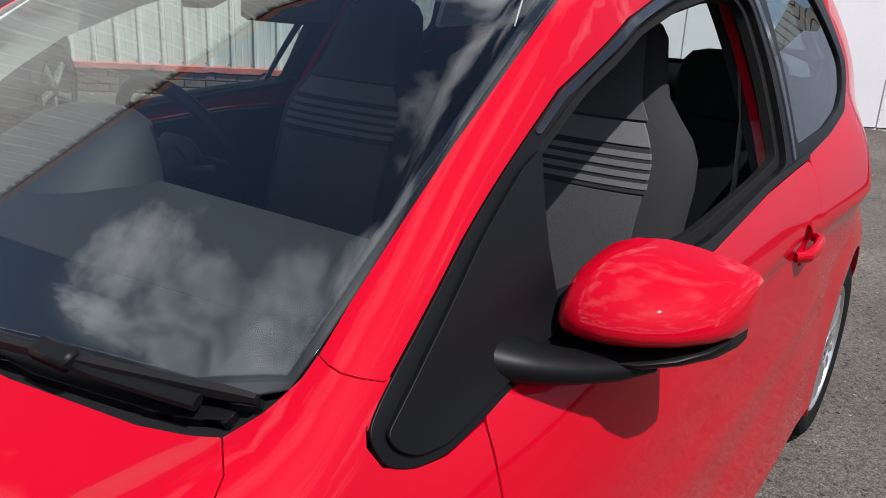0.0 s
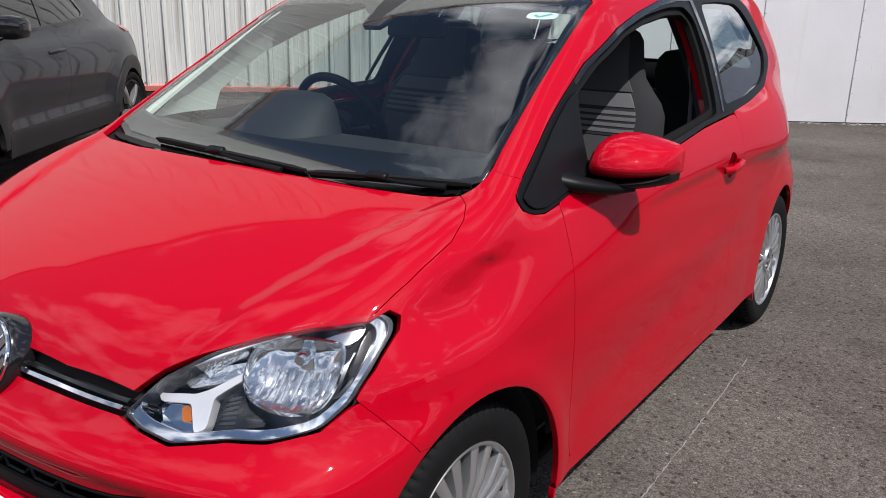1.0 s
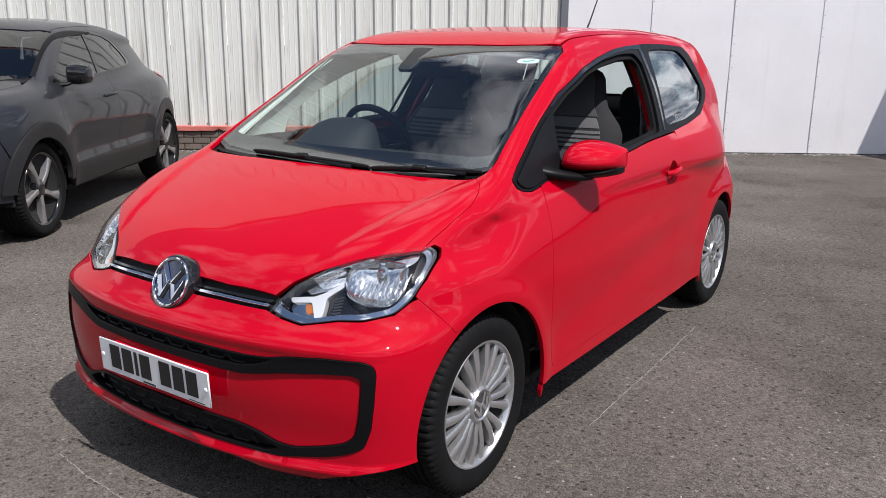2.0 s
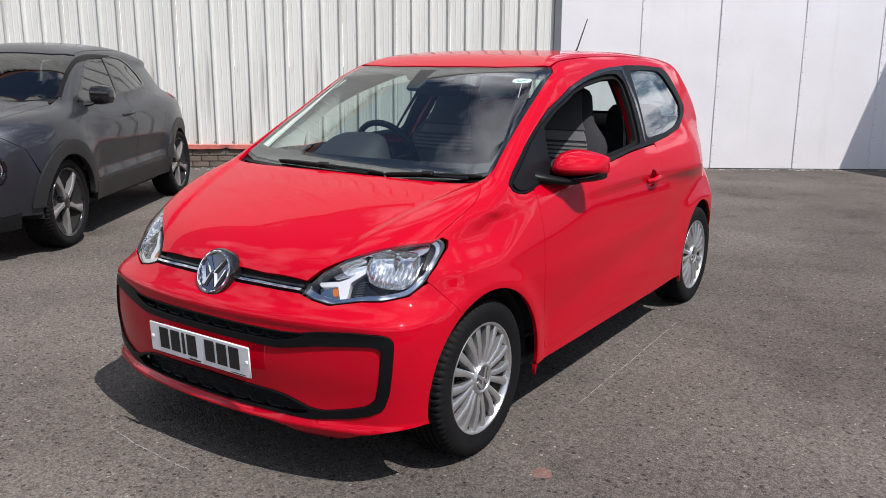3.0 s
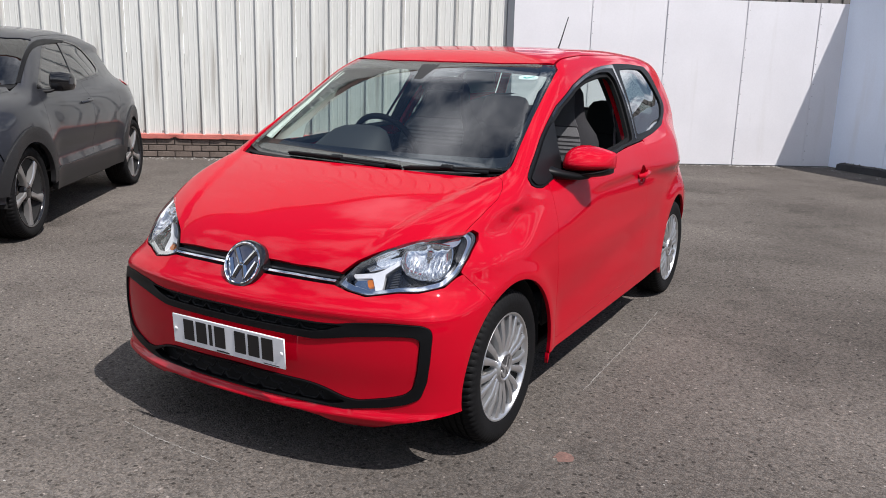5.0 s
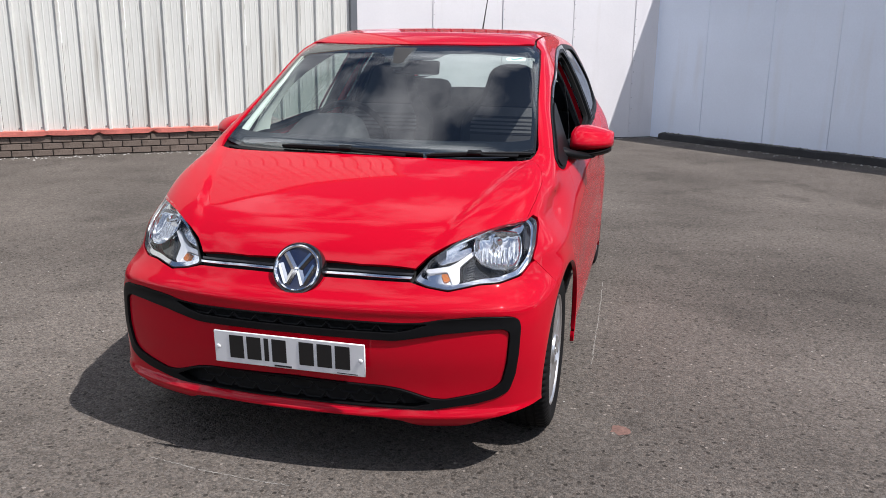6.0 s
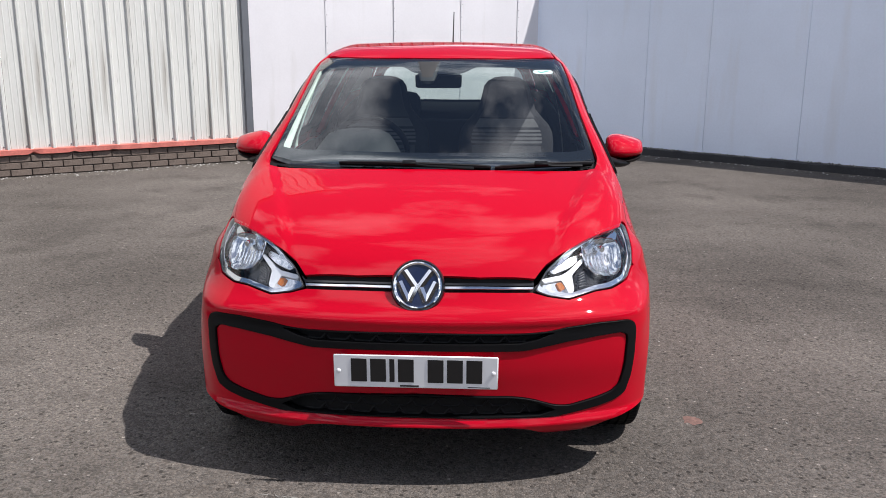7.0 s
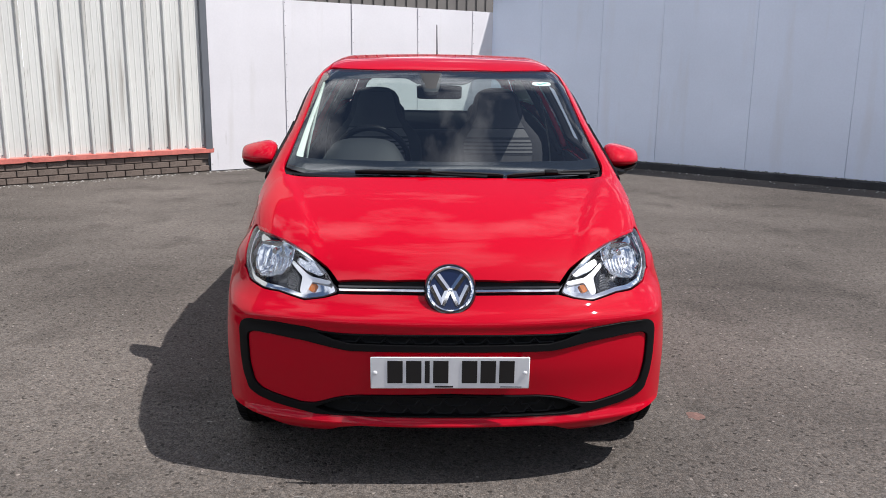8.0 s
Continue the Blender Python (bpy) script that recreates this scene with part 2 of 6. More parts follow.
def hull(p):
    """Small hatchback: below zero inside the body."""
    x, y, z = np.abs(p[..., 0]), p[..., 1], p[..., 2]
    w = 0.822 - 0.048 * np.clip((1.7 - y) / 1.4, 0, 2) ** 4 - (0.084 + 0.341 * step((z - 0.586) / 0.471)) * np.clip(y - 2.7, 0, 1) ** 2 - 0.015 * step((y - 2.25) / 0.7)
    w = w - 0.008 * np.clip((0.65 - z) / 0.45, 0, 2) ** 2 - 0.03 * np.clip((z - 0.65) / 0.3, 0, 2) ** 3
    w = w + 0.006 * step((0.7 - z) / 0.1) - 0.062 * step((z - 0.69) / (0.13 + 0.22 * step((y - 0.65) / 0.35))) * step((1.5 - y) / 0.65)
    zc = 0.40 + 0.12 * (y - 1.0)
    w = w - 0.006 * np.exp(-((z - zc) / 0.08) ** 2) * step((y - 0.95) / 0.15) * step((2.75 - y) / 0.2)
    for hub, flare, wide in ((HUB_F, 0.012, 0.05), (HUB_R, 0.008, 0.09)):
        r = np.hypot(y - hub, z - HUB_Z)
        w = w + flare * np.exp(-((r - 0.345) / wide) ** 2) * (z > 0.1)
    dz = z - 0.95
    g = 0.795 - 0.36 * dz - 0.32 * dz ** 2 - 0.03 * ((y - 2.0) / 1.5) ** 2 - 0.16 * np.clip(y - 2.75, 0, 1) ** 2
    g = g - 0.046 * step((1.6 - y) / 0.5) + 0.06 * np.clip(y - 2.75, 0, 1) ** 2 + 0.012 * step((y - 2.6) / 0.5) * step((z - 1.0) / 0.3) - 0.065 * np.exp(-((z - 0.848) / 0.203) ** 2) * step((y - 2.75) / 0.45)
    side = x - (w + (np.minimum(g, w) - w) * step((z - 0.692) / 0.284) * step((y - 2.15) / 0.5))
    nose = curve(z, [0.10, 0.17, 0.205, 0.225, 0.25, 0.30, 0.42, 0.50, 0.545, 0.572, 0.59, 0.62, 0.68, 0.74, 0.85, 1.3],
                 [0.08, 0.05, 0.016, 0.008, 0.022, 0.022, 0.014, 0.018, 0.024, 0.019, 0.028, 0.060, 0.105, 0.14, 0.22, 0.6])
    front = nose + 0.2 * x ** 2 + (0.35 - 0.17 * step((0.66 - z) / 0.1)) * x ** 4 - y
    lid = curve(y, [0.05, 0.14, 0.25, 0.4, 0.6, 0.8, 0.88, 1.2, 1.6, 2.1, 2.8, 3.6], [0.66, 0.741, 0.799, 0.864, 0.932, 0.980, 0.987, 1.005, 1.015, 1.03, 1.01, 0.93])
    lid = lid - (0.10 - 0.05 * step((y - 0.2) / 0.7)) * x ** 2.2
    lid = lid + 0.009 * step((x - (0.469 + 0.338 * (y - 0.3))) / 0.05 + 0.5) * step((1.0 - y) / 0.2)
    top = (z - lid) * 0.93
    tail = y - (3.58 - 0.12 * x ** 2 - 0.9 * (z - 0.6) ** 2)
    low = smax(smax(side, front * 0.9, 0.15 - 0.06 * step((0.62 - z) / 0.1)), top, 0.075)
    low = smax(smax(low, tail, 0.22), 0.165 - z, 0.03)
    glass = (x - g) * 0.88
    screen = (0.785 + (z - 0.975) * 1.66 + 0.09 * x ** 2 - 0.10 * x ** 6 - y) * 0.52
    roof = z - curve(y, [1.2, 1.47, 1.7, 2.0, 2.4, 2.9, 3.3, 3.7], [1.322, 1.405, 1.443, 1.466, 1.471, 1.453, 1.418, 1.36]) + 0.05 * x ** 2
    gate = (y - (3.38 - (z - 1.0) * 0.32 - 1.2 * np.clip(1.08 - z, 0, 1) - 0.1 * x ** 2)) * 0.9
    up = smax(smax(glass, screen, 0.06), roof, 0.07)
    up = smax(up, gate, 0.09)
    up = smax(up, 0.86 - z, 0.03)
    return smin(low, up, 0.02 + 0.116 * step((y - 2.0) / 0.9))


def slope(f, p, e=0.002):
    g = np.stack([f(p + d) - f(p - d) for d in np.eye(3) * e], -1) / (2 * e)
    return g


def settle(f, p, rounds=5):
    for _ in range(rounds):
        g = slope(f, p)
        p = p - (f(p) / np.maximum((g * g).sum(-1), 1e-6))[..., None] * g
    return p


def cast(f, o, d):
    """Where rays from o along d meet the hull f; rays that miss end on the nearest surface."""
    o, d = np.broadcast_arrays(np.asarray(o, float), np.asarray(d, float))
    s = np.zeros(len(o))
    best, where = np.full(len(o), 9.0), np.zeros(len(o))
    for _ in range(90):
        v = f(o + s[:, None] * d)
        near = np.abs(v) < best
        best, where = np.where(near, np.abs(v), best), np.where(near, s, where)
        s = s + np.clip(v, -0.1, 1.5) * 0.75
    return settle(f, o + where[:, None] * d, 4)


class Planar:
    """Parallel rays along d."""
    def __init__(self, d, hint=(0, 0, 1)):
        self.d = np.array(Vector(d).normalized())
        self.u = np.array(Vector(hint).cross(Vector(d)).normalized())
        self.v = np.cross(self.d, self.u)

    def to2(self, p):
        return np.stack([p @ self.u, p @ self.v], -1)

    def rays(self, q):
        return q[:, :1] * self.u + q[:, 1:] * self.v - 6 * self.d, np.broadcast_to(self.d, (len(q), 3))


class Round:
    """Rays towards an upright axis at (0, yc): for a bumper that turns the corner."""
    def __init__(self, yc=1.0):
        self.yc = yc

    def to2(self, p):
        return np.stack([np.arctan2(p[:, 0], self.yc - p[:, 1]) * 0.9, p[:, 2]], -1)

    def rays(self, q):
        a = q[:, 0] / 0.9
        out = np.stack([np.sin(a), -np.cos(a), 0 * a], -1)
        return np.stack([0 * a, 0 * a + self.yc, q[:, 1]], -1) + 3 * out, -out


FRONT, SIDE, TOP, BACK = Planar((0, 1, 0)), Planar((-1, 0, 0)), Planar((0, 0, -1), (0, 1, 0)), Planar((0, -1, 0))


def dense(pts, gap=0.02, closed=True):
    out = []
    n = len(pts)
    for i in range(n if closed else n - 1):
        a, b = np.array(pts[i], float), np.array(pts[(i + 1) % n], float)
        k = max(1, int(np.ceil(np.linalg.norm(b - a) / gap)))
        out += [a + (b - a) * j / k for j in range(k)]
    if not closed:
        out.append(np.array(pts[-1], float))
    return np.array(out)


def rounded(pts, r=0.02, k=4):
    """Corners of a closed outline rounded off."""
    out, n = [], len(pts)
    for i in range(n):
        p, a, b = (np.array(pts[(i + j) % n], float) for j in (0, -1, 1))
        la, lb = np.linalg.norm(a - p), np.linalg.norm(b - p)
        s, e = p + (a - p) / la * min(r, la * 0.45), p + (b - p) / lb * min(r, lb * 0.45)
        for j in range(k + 1):
            t = j / k
            out.append(s * (1 - t) ** 2 + p * 2 * t * (1 - t) + e * t * t)
    return np.array(out)


def lift(view, pts, f, gap=0.02, closed=True):
    """An outline drawn in the front (x, z), side (y, z), top (x, y) or back (x, z) view, laid on the hull."""
    q = dense(pts, gap, closed)
    if view == "side":
        o, d = np.stack([np.full(len(q), 2.0), q[:, 0], q[:, 1]], -1), (-1, 0, 0)
    elif view == "top":
        o, d = np.stack([q[:, 0], q[:, 1], np.full(len(q), 3.0)], -1), (0, 0, -1)
    else:
        o, d = np.stack([q[:, 0], np.full(len(q), -1.0 if view == "front" else 6.0), q[:, 1]], -1), (0, 1 if view == "front" else -1, 0)
    return cast(f, o, d)


def inside(q, poly):
    x, y, hit = q[:, 0], q[:, 1], np.zeros(len(q), bool)
    for a, b in zip(poly, np.roll(poly, -1, 0)):
        cross = (a[1] > y) != (b[1] > y)
        dy = b[1] - a[1] if b[1] != a[1] else 1e-12
        hit ^= cross & (x < (b[0] - a[0]) * (y - a[1]) / dy + a[0])
    return hit


def far_from(q, poly, least):
    ok = np.ones(len(q), bool)
    for a, b in zip(poly, np.roll(poly, -1, 0)):
        e = b - a
        t = np.clip(((q - a) @ e) / max(e @ e, 1e-12), 0, 1)
        ok &= np.hypot(*(q - a - t[:, None] * e).T) > least
    return ok


def shrunk(poly, by):
    """A closed outline moved inwards."""
    area = np.sum(poly[:, 0] * np.roll(poly[:, 1], -1) - np.roll(poly[:, 0], -1) * poly[:, 1])
    if area < 0:
        poly = poly[::-1]
    e = np.roll(poly, -1, 0) - np.roll(poly, 1, 0)
    n = np.stack([-e[:, 1], e[:, 0]], -1) / np.maximum(np.hypot(*e.T), 1e-9)[:, None]
    return poly + n * by


def thin_out(poly, least=0.004):
    keep = [poly[0]]
    for p in poly[1:]:
        if np.hypot(*(p - keep[-1])) > least:
            keep.append(p)
    if np.hypot(*(keep[0] - keep[-1])) < least:
        keep.pop()
    return np.array(keep)


def panel(name, outline, view, mat, parent, f, label="", off=0.0, thick=0.016, gap=0.0015, cell=0.03, holes=()):
    """A body panel or pane: the part of the hull within an outline, with a rounded, turned-in edge."""
    poly = shrunk(thin_out(view.to2(outline)), gap)
    cuts = [shrunk(thin_out(view.to2(h)), -gap) for h in holes]
    lo, hi = poly.min(0), poly.max(0)
    gx, gy = np.meshgrid(np.arange(lo[0], hi[0], cell), np.arange(lo[1], hi[1], cell * 0.87))
    gx = gx + (np.arange(len(gx)) % 2)[:, None] * cell * 0.5
    q = np.stack([gx.ravel(), gy.ravel()], -1)
    q = q[inside(q, poly) & far_from(q, poly, cell * 0.45)]
    for c in cuts:
        q = q[~inside(q, c) & far_from(q, c, cell * 0.45)]
    pts, edges = list(poly), [(i, (i + 1) % len(poly)) for i in range(len(poly))]
    for c in cuts:
        n = len(pts)
        pts += list(c)
        edges += [(n + i, n + (i + 1) % len(c)) for i in range(len(c))]
    pts += list(q)
    from mathutils import geometry
    v2, _, tris, *_ = geometry.delaunay_2d_cdt([Vector(p) for p in pts], edges, [], 0, 1e-5)
    v2 = np.array([tuple(v) for v in v2])
    tris = np.array([tuple(t) for t in tris])
    mid = v2[tris].mean(1)
    ok = inside(mid, poly)
    for c in cuts:
        ok &= ~inside(mid, c)
    tris = tris[ok]
    p = cast(f, *view.rays(v2))
    n = slope(f, p)
    n /= np.maximum(np.linalg.norm(n, axis=1), 1e-9)[:, None]
    face_n = np.cross(p[tris[:, 1]] - p[tris[:, 0]], p[tris[:, 2]] - p[tris[:, 0]])
    flip = (face_n * n[tris].mean(1)).sum(1) < 0
    tris[flip] = tris[flip][:, ::-1]
    p = p + n * off
    seen = {}
    for t in tris:
        for i in range(3):
            seen[(t[i], t[(i + 1) % 3])] = True
    rim = [(a, b) for a, b in seen if (b, a) not in seen]
    out = {}
    for a, b in rim:
        o = np.cross(p[b] - p[a], n[a])
        for i in (a, b):
            out[i] = out.get(i, 0) + o
    verts, norms, faces = list(p), list(n), [tuple(t) for t in tris]
    ring = {}
    for i, o in out.items():
        o = o - n[i] * (o @ n[i])
        o = o / max(np.linalg.norm(o), 1e-9)
        ring[i] = len(verts)
        verts += [p[i] + o * 0.0013 - n[i] * 0.0026, p[i] + o * 0.0013 - n[i] * thick]
        norms += [o, o]
    for a, b in rim:
        faces += [(b, a, ring[a], ring[b]), (ring[b], ring[a], ring[a] + 1, ring[b] + 1)]
    return part(name, verts, faces, mat, parent, label, norms)


def mirror(pts):
    return np.array(pts) * (-1, 1, 1)


def both(right):
    """A half outline (a >= 0), from the centre line round to the centre line, made whole."""
    left = [(-a, b) for a, b in right[::-1]]
    whole = list(right) + left
    return [p for i, p in enumerate(whole) if np.hypot(p[0] - whole[i - 1][0], p[1] - whole[i - 1][1]) > 1e-6]


# ---- the yard: ground and walls ----
def ground_material():
    m = material("worn_asphalt", (0.105, 0.097, 0.09), rough=0.95, spec=0.12, grain=0.0)
    t = m.node_tree
    b = t.nodes["Principled BSDF"]
    co = t.nodes.new("ShaderNodeTexCoord")

    def noise_node(scale, detail, kind="ShaderNodeTexNoise"):
        n = t.nodes.new(kind)
        n.inputs["Scale"].default_value = scale
        if kind == "ShaderNodeTexNoise":
            n.inputs["Detail"].default_value = detail
        t.links.new(co.outputs["Object"], n.inputs["Vector"])
        return n

    def ranged(sock, a, b2, c, d):
        r = t.nodes.new("ShaderNodeMapRange")
        for i, v in enumerate((a, b2, c, d)):
            r.inputs[i + 1].default_value = v
        t.links.new(sock, r.inputs[0])
        return r.outputs[0]

    def op(kind, a, c):
        n = t.nodes.new("ShaderNodeMath")
        n.operation = kind
        for i, v in enumerate((a, c)):
            if isinstance(v, (int, float)):
                n.inputs[i].default_value = v
            else:
                t.links.new(v, n.inputs[i])
        return n.outputs[0]
    stones = noise_node(135, 0, "ShaderNodeTexVoronoi")
    fine = noise_node(260, 3)
    mid = noise_node(34, 5)
    broad = noise_node(0.55, 6)
    patch = noise_node(2.1, 5)
    spots = noise_node(46, 0, "ShaderNodeTexVoronoi")
    sep = t.nodes.new("ShaderNodeSeparateColor")
    t.links.new(stones.outputs["Color"], sep.inputs[0])
    v = ranged(sep.outputs[0], 0, 1, 0.62, 1.42)
    v = op("MULTIPLY", v, ranged(fine.outputs["Fac"], 0.3, 0.7, 0.72, 1.28))
    v = op("MULTIPLY", v, ranged(mid.outputs["Fac"], 0.3, 0.7, 0.84, 1.14))
    v = op("MULTIPLY", v, ranged(broad.outputs["Fac"], 0.35, 0.68, 0.66, 1.12))
    v = op("MULTIPLY", v, ranged(patch.outputs["Fac"], 0.54, 0.72, 1.0, 0.72))
    place = t.nodes.new("ShaderNodeSeparateXYZ")
    t.links.new(co.outputs["Object"], place.inputs[0])
    # asphalt slightly darker along an uneven band, growing with y
    dark_band = op("ABSOLUTE", op("ADD", op("SUBTRACT", place.outputs[0], 2.2), op("MULTIPLY", broad.outputs["Fac"], -1.6)), 0)
    dark_band = op("MULTIPLY", ranged(dark_band, 0.3, 2.6, 1.0, 0.0), ranged(place.outputs[1], 0.0, 3.5, 0.0, 1.0))
    v = op("MULTIPLY", v, op("SUBTRACT", 1.0, op("MULTIPLY", dark_band, 0.12)))
    sep2 = t.nodes.new("ShaderNodeSeparateColor")
    t.links.new(spots.outputs["Color"], sep2.inputs[0])
    pale = op("MULTIPLY", op("GREATER_THAN", sep2.outputs[1], 0.965), op("LESS_THAN", spots.outputs["Distance"], 0.28))
    v = op("ADD", v, op("MULTIPLY", pale, 1.1))
    dark = op("MULTIPLY", op("GREATER_THAN", sep2.outputs[2], 0.93), op("LESS_THAN", spots.outputs["Distance"], 0.35))
    v = op("MULTIPLY", v, op("SUBTRACT", 1.0, op("MULTIPLY", dark, 0.55)))
    tint = t.nodes.new("ShaderNodeMixRGB")
    tint.inputs[1].default_value, tint.inputs[2].default_value = (0.134, 0.116, 0.101, 1), (0.112, 0.103, 0.095, 1)
    t.links.new(sep.outputs[1], tint.inputs[0])
    sc = t.nodes.new("ShaderNodeVectorMath")
    sc.operation = "SCALE"
    t.links.new(tint.outputs[0], sc.inputs[0])
    t.links.new(v, sc.inputs["Scale"])
    t.links.new(sc.outputs[0], b.inputs["Base Color"])
    bn = t.nodes.new("ShaderNodeBump")
    bn.inputs["Strength"].default_value, bn.inputs["Distance"].default_value = 0.9, 0.004
    t.links.new(op("ADD", op("MULTIPLY", stones.outputs["Distance"], -1.0), mid.outputs["Fac"]), bn.inputs["Height"])
    t.links.new(bn.outputs[0], b.inputs["Normal"])
    return m


ASPHALT = ground_material()
CLAD = material("pale_cladding", (0.62, 0.625, 0.59), rough=0.5, grain=0.04, grain_scale=30, stain=0.10, stain_scale=1.6, stretch=(2.2, 2.2, 0.35), vary=0.03)


def streaked(m, color, scale, stretch, low, high, most):
    """Lay run-down streaks of another colour over a surface."""
    t = m.node_tree
    b = t.nodes["Principled BSDF"]
    old = b.inputs["Base Color"].links[0].from_socket
    co, mp = t.nodes.new("ShaderNodeTexCoord"), t.nodes.new("ShaderNodeMapping")
    mp.inputs["Scale"].default_value = stretch
    n, rg, mix = t.nodes.new("ShaderNodeTexNoise"), t.nodes.new("ShaderNodeMapRange"), t.nodes.new("ShaderNodeMixRGB")
    n.inputs["Scale"].default_value, n.inputs["Detail"].default_value = scale, 7
    for k, val in enumerate((low, high, 0.0, most)):
        rg.inputs[k + 1].default_value = val
    mix.inputs[2].default_value = (*color, 1)
    t.links.new(co.outputs["Object"], mp.inputs[0])
    t.links.new(mp.outputs[0], n.inputs["Vector"])
    t.links.new(n.outputs["Fac"], rg.inputs[0])
    t.links.new(rg.outputs[0], mix.inputs[0])
    t.links.new(old, mix.inputs[1])
    t.links.new(mix.outputs[0], b.inputs["Base Color"])


streaked(CLAD, (0.30, 0.27, 0.23), 1.0, (9, 9, 0.5), 0.55, 0.72, 0.6)
streaked(CLAD, (0.16, 0.14, 0.12), 1.0, (38, 38, 2.0), 0.64, 0.72, 0.6)
CLAD_GREY = material("grey_trim_metal", (0.12, 0.13, 0.145), rough=0.55, stain=0.15, stain_scale=3)
FAR_CLAD = material("brown_far_cladding", (0.16, 0.15, 0.14), rough=0.7, stain=0.2, stain_scale=1.5)
WHITE = material("white_painted_sheet", (0.71, 0.70, 0.715), rough=0.6, grain=0.02, grain_scale=40, stain=0.06, stain_scale=1.3, vary=0.02, bump=0.006, bump_scale=1.4)
# white paint of the shaded wall; the blue of its sky-lit shade is in the colour
SHADE_WHITE = material("white_wall_shade_tint", (0.74, 0.82, 0.95), rough=0.6, grain=0.02, grain_scale=40, stain=0.07, stain_scale=0.8, bump=0.006, bump_scale=1.0)
streaked(WHITE, (0.55, 0.53, 0.50), 1.0, (5, 5, 0.5), 0.60, 0.80, 0.4)
streaked(WHITE, (0.34, 0.32, 0.29), 1.0, (13, 13, 1.2), 0.69, 0.76, 0.4)
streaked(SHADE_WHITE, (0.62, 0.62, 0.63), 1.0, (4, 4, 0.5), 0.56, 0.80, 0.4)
BRICK = material("brown_brick", (0.150, 0.118, 0.098), rough=0.9, grain=0.25, grain_scale=60, stain=0.3, stain_scale=7, vary=0.10, bump=0.002, bump_scale=120)
MORTAR = material("mortar", (0.175, 0.145, 0.125), rough=0.95, grain=0.2, stain=0.2)
REDSTRIP = material("faded_red_paint", (0.62, 0.18, 0.145), rough=0.7, grain=0.12, grain_scale=40, stain=0.3, stain_scale=6, bump=0.002, bump_scale=30)
KERB = material("black_kerb", (0.03, 0.031, 0.034), rough=0.85, grain=0.2, stain=0.35, stain_scale=4, bump=0.003, bump_scale=40)
RIVET = material("dull_rivet", (0.45, 0.44, 0.44), rough=0.5, metal=0.3)
FLECK = material("pale_fleck", (0.34, 0.33, 0.31), rough=0.9, grain=0.2)

S = 300.0
gv = [(-S, -S, 0), (S, -S, 0), (S, S, 0), (-S, S, 0)]
ground = part("ground", gv, [(0, 1, 2, 3)], ASPHALT, None)
tagged(ground, "worn grey-brown asphalt yard with pale stones and patches", "ground", kind="structure")


def along(origin, angle):
    """A wall's own axes: x along it, y away behind it, z up."""
    return pose(origin[0], origin[1], 0, 0, 0, angle)


# cladded shed
SHED = along((-2.897, 8.565), 37.5)
shed = new("wall_shed")
shed.matrix_basis = SHED
tagged(shed, "pale ribbed metal shed wall above a low brown brick plinth", "wall", kind="structure")
RIB, BASE, TALL = 0.241, 0.30, 8.8


def clad_sheet(ribs=3):
    prof = []
    for i in range(ribs):
        x = i * RIB
        prof += [(x, 0), (x + 0.055, 0), (x + 0.060, -0.003), (x + 0.068, -0.003), (x + 0.073, 0), (x + 0.125, 0), (x + 0.130, -0.003), (x + 0.138, -0.003), (x + 0.143, 0),
                 (x + 0.190, 0), (x + 0.200, -0.032), (x + 0.226, -0.032)]
    prof.append((ribs * RIB - 0.004, -0.002))
    n = len(prof)
    verts = [(x, y, z) for z in (BASE, TALL) for x, y in prof]
    faces = [(i, i + 1, n + i + 1, n + i) for i in range(n - 1)]
    verts += [(x, y + 0.003, z) for z in (BASE, TALL) for x, y in prof]
    faces += [(2 * n + i + 1, 2 * n + i, 3 * n + i, 3 * n + i + 1) for i in range(n - 1)]
    faces += [(i + 1, i, 2 * n + i, 2 * n + i + 1) for i in range(n - 1)]
    return verts, faces


sheet0 = None
for i in range(26):
    m = pose(-(i + 1) * 3 * RIB - 0.058, -0.012, 0)
    if sheet0 is None:
        sheet0 = part("cladding_sheet", *clad_sheet(), CLAD, shed, smooth=False)
        sheet0.matrix_basis = m
    else:
        share("cladding_sheet", sheet0, shed, m)
part("corner_flashing", *box((0.10, 0.12, TALL - 0.3), (-0.065, 0.0, (TALL + 0.3) / 2), 0.006), CLAD_GREY, shed)
screw0 = None
for i in range(48):
    for z in (BASE + 0.05, 2.35):
        m = pose(-0.058 - (i + 1) * RIB + 0.165, -0.016, z)
        if screw0 is None:
            screw0 = part("screw", *moved(lathe([(-0.006, 0.0), (-0.006, 0.007), (0, 0.009), (0.004, 0.009)], 8), pose(0, 0, 0, 0, 0, 90)), CLAD_GREY, shed)
            screw0.matrix_basis = m
        else:
            share("screw", screw0, shed, m)
EAVE = material("rust_brown_trim", (0.20, 0.075, 0.05), rough=0.7, stain=0.3, stain_scale=4)
part("eave_trim", *box((19.3, 0.10, 0.16), (-9.6, -0.02, TALL + 0.06), 0.01), EAVE, shed, "rust-brown eave trim")
part("shed_end", *box((0.05, 6.0, TALL), (-0.03, 3.1, TALL / 2), 0), CLAD_GREY, shed)
part("roof", *moved(box((19.3, 8.0, 0.05), (-9.6, 0, 0), 0), pose(0, 4.0, TALL + 0.75, 10, 0, 0)), CLAD_GREY, shed, "grey sheet roof")
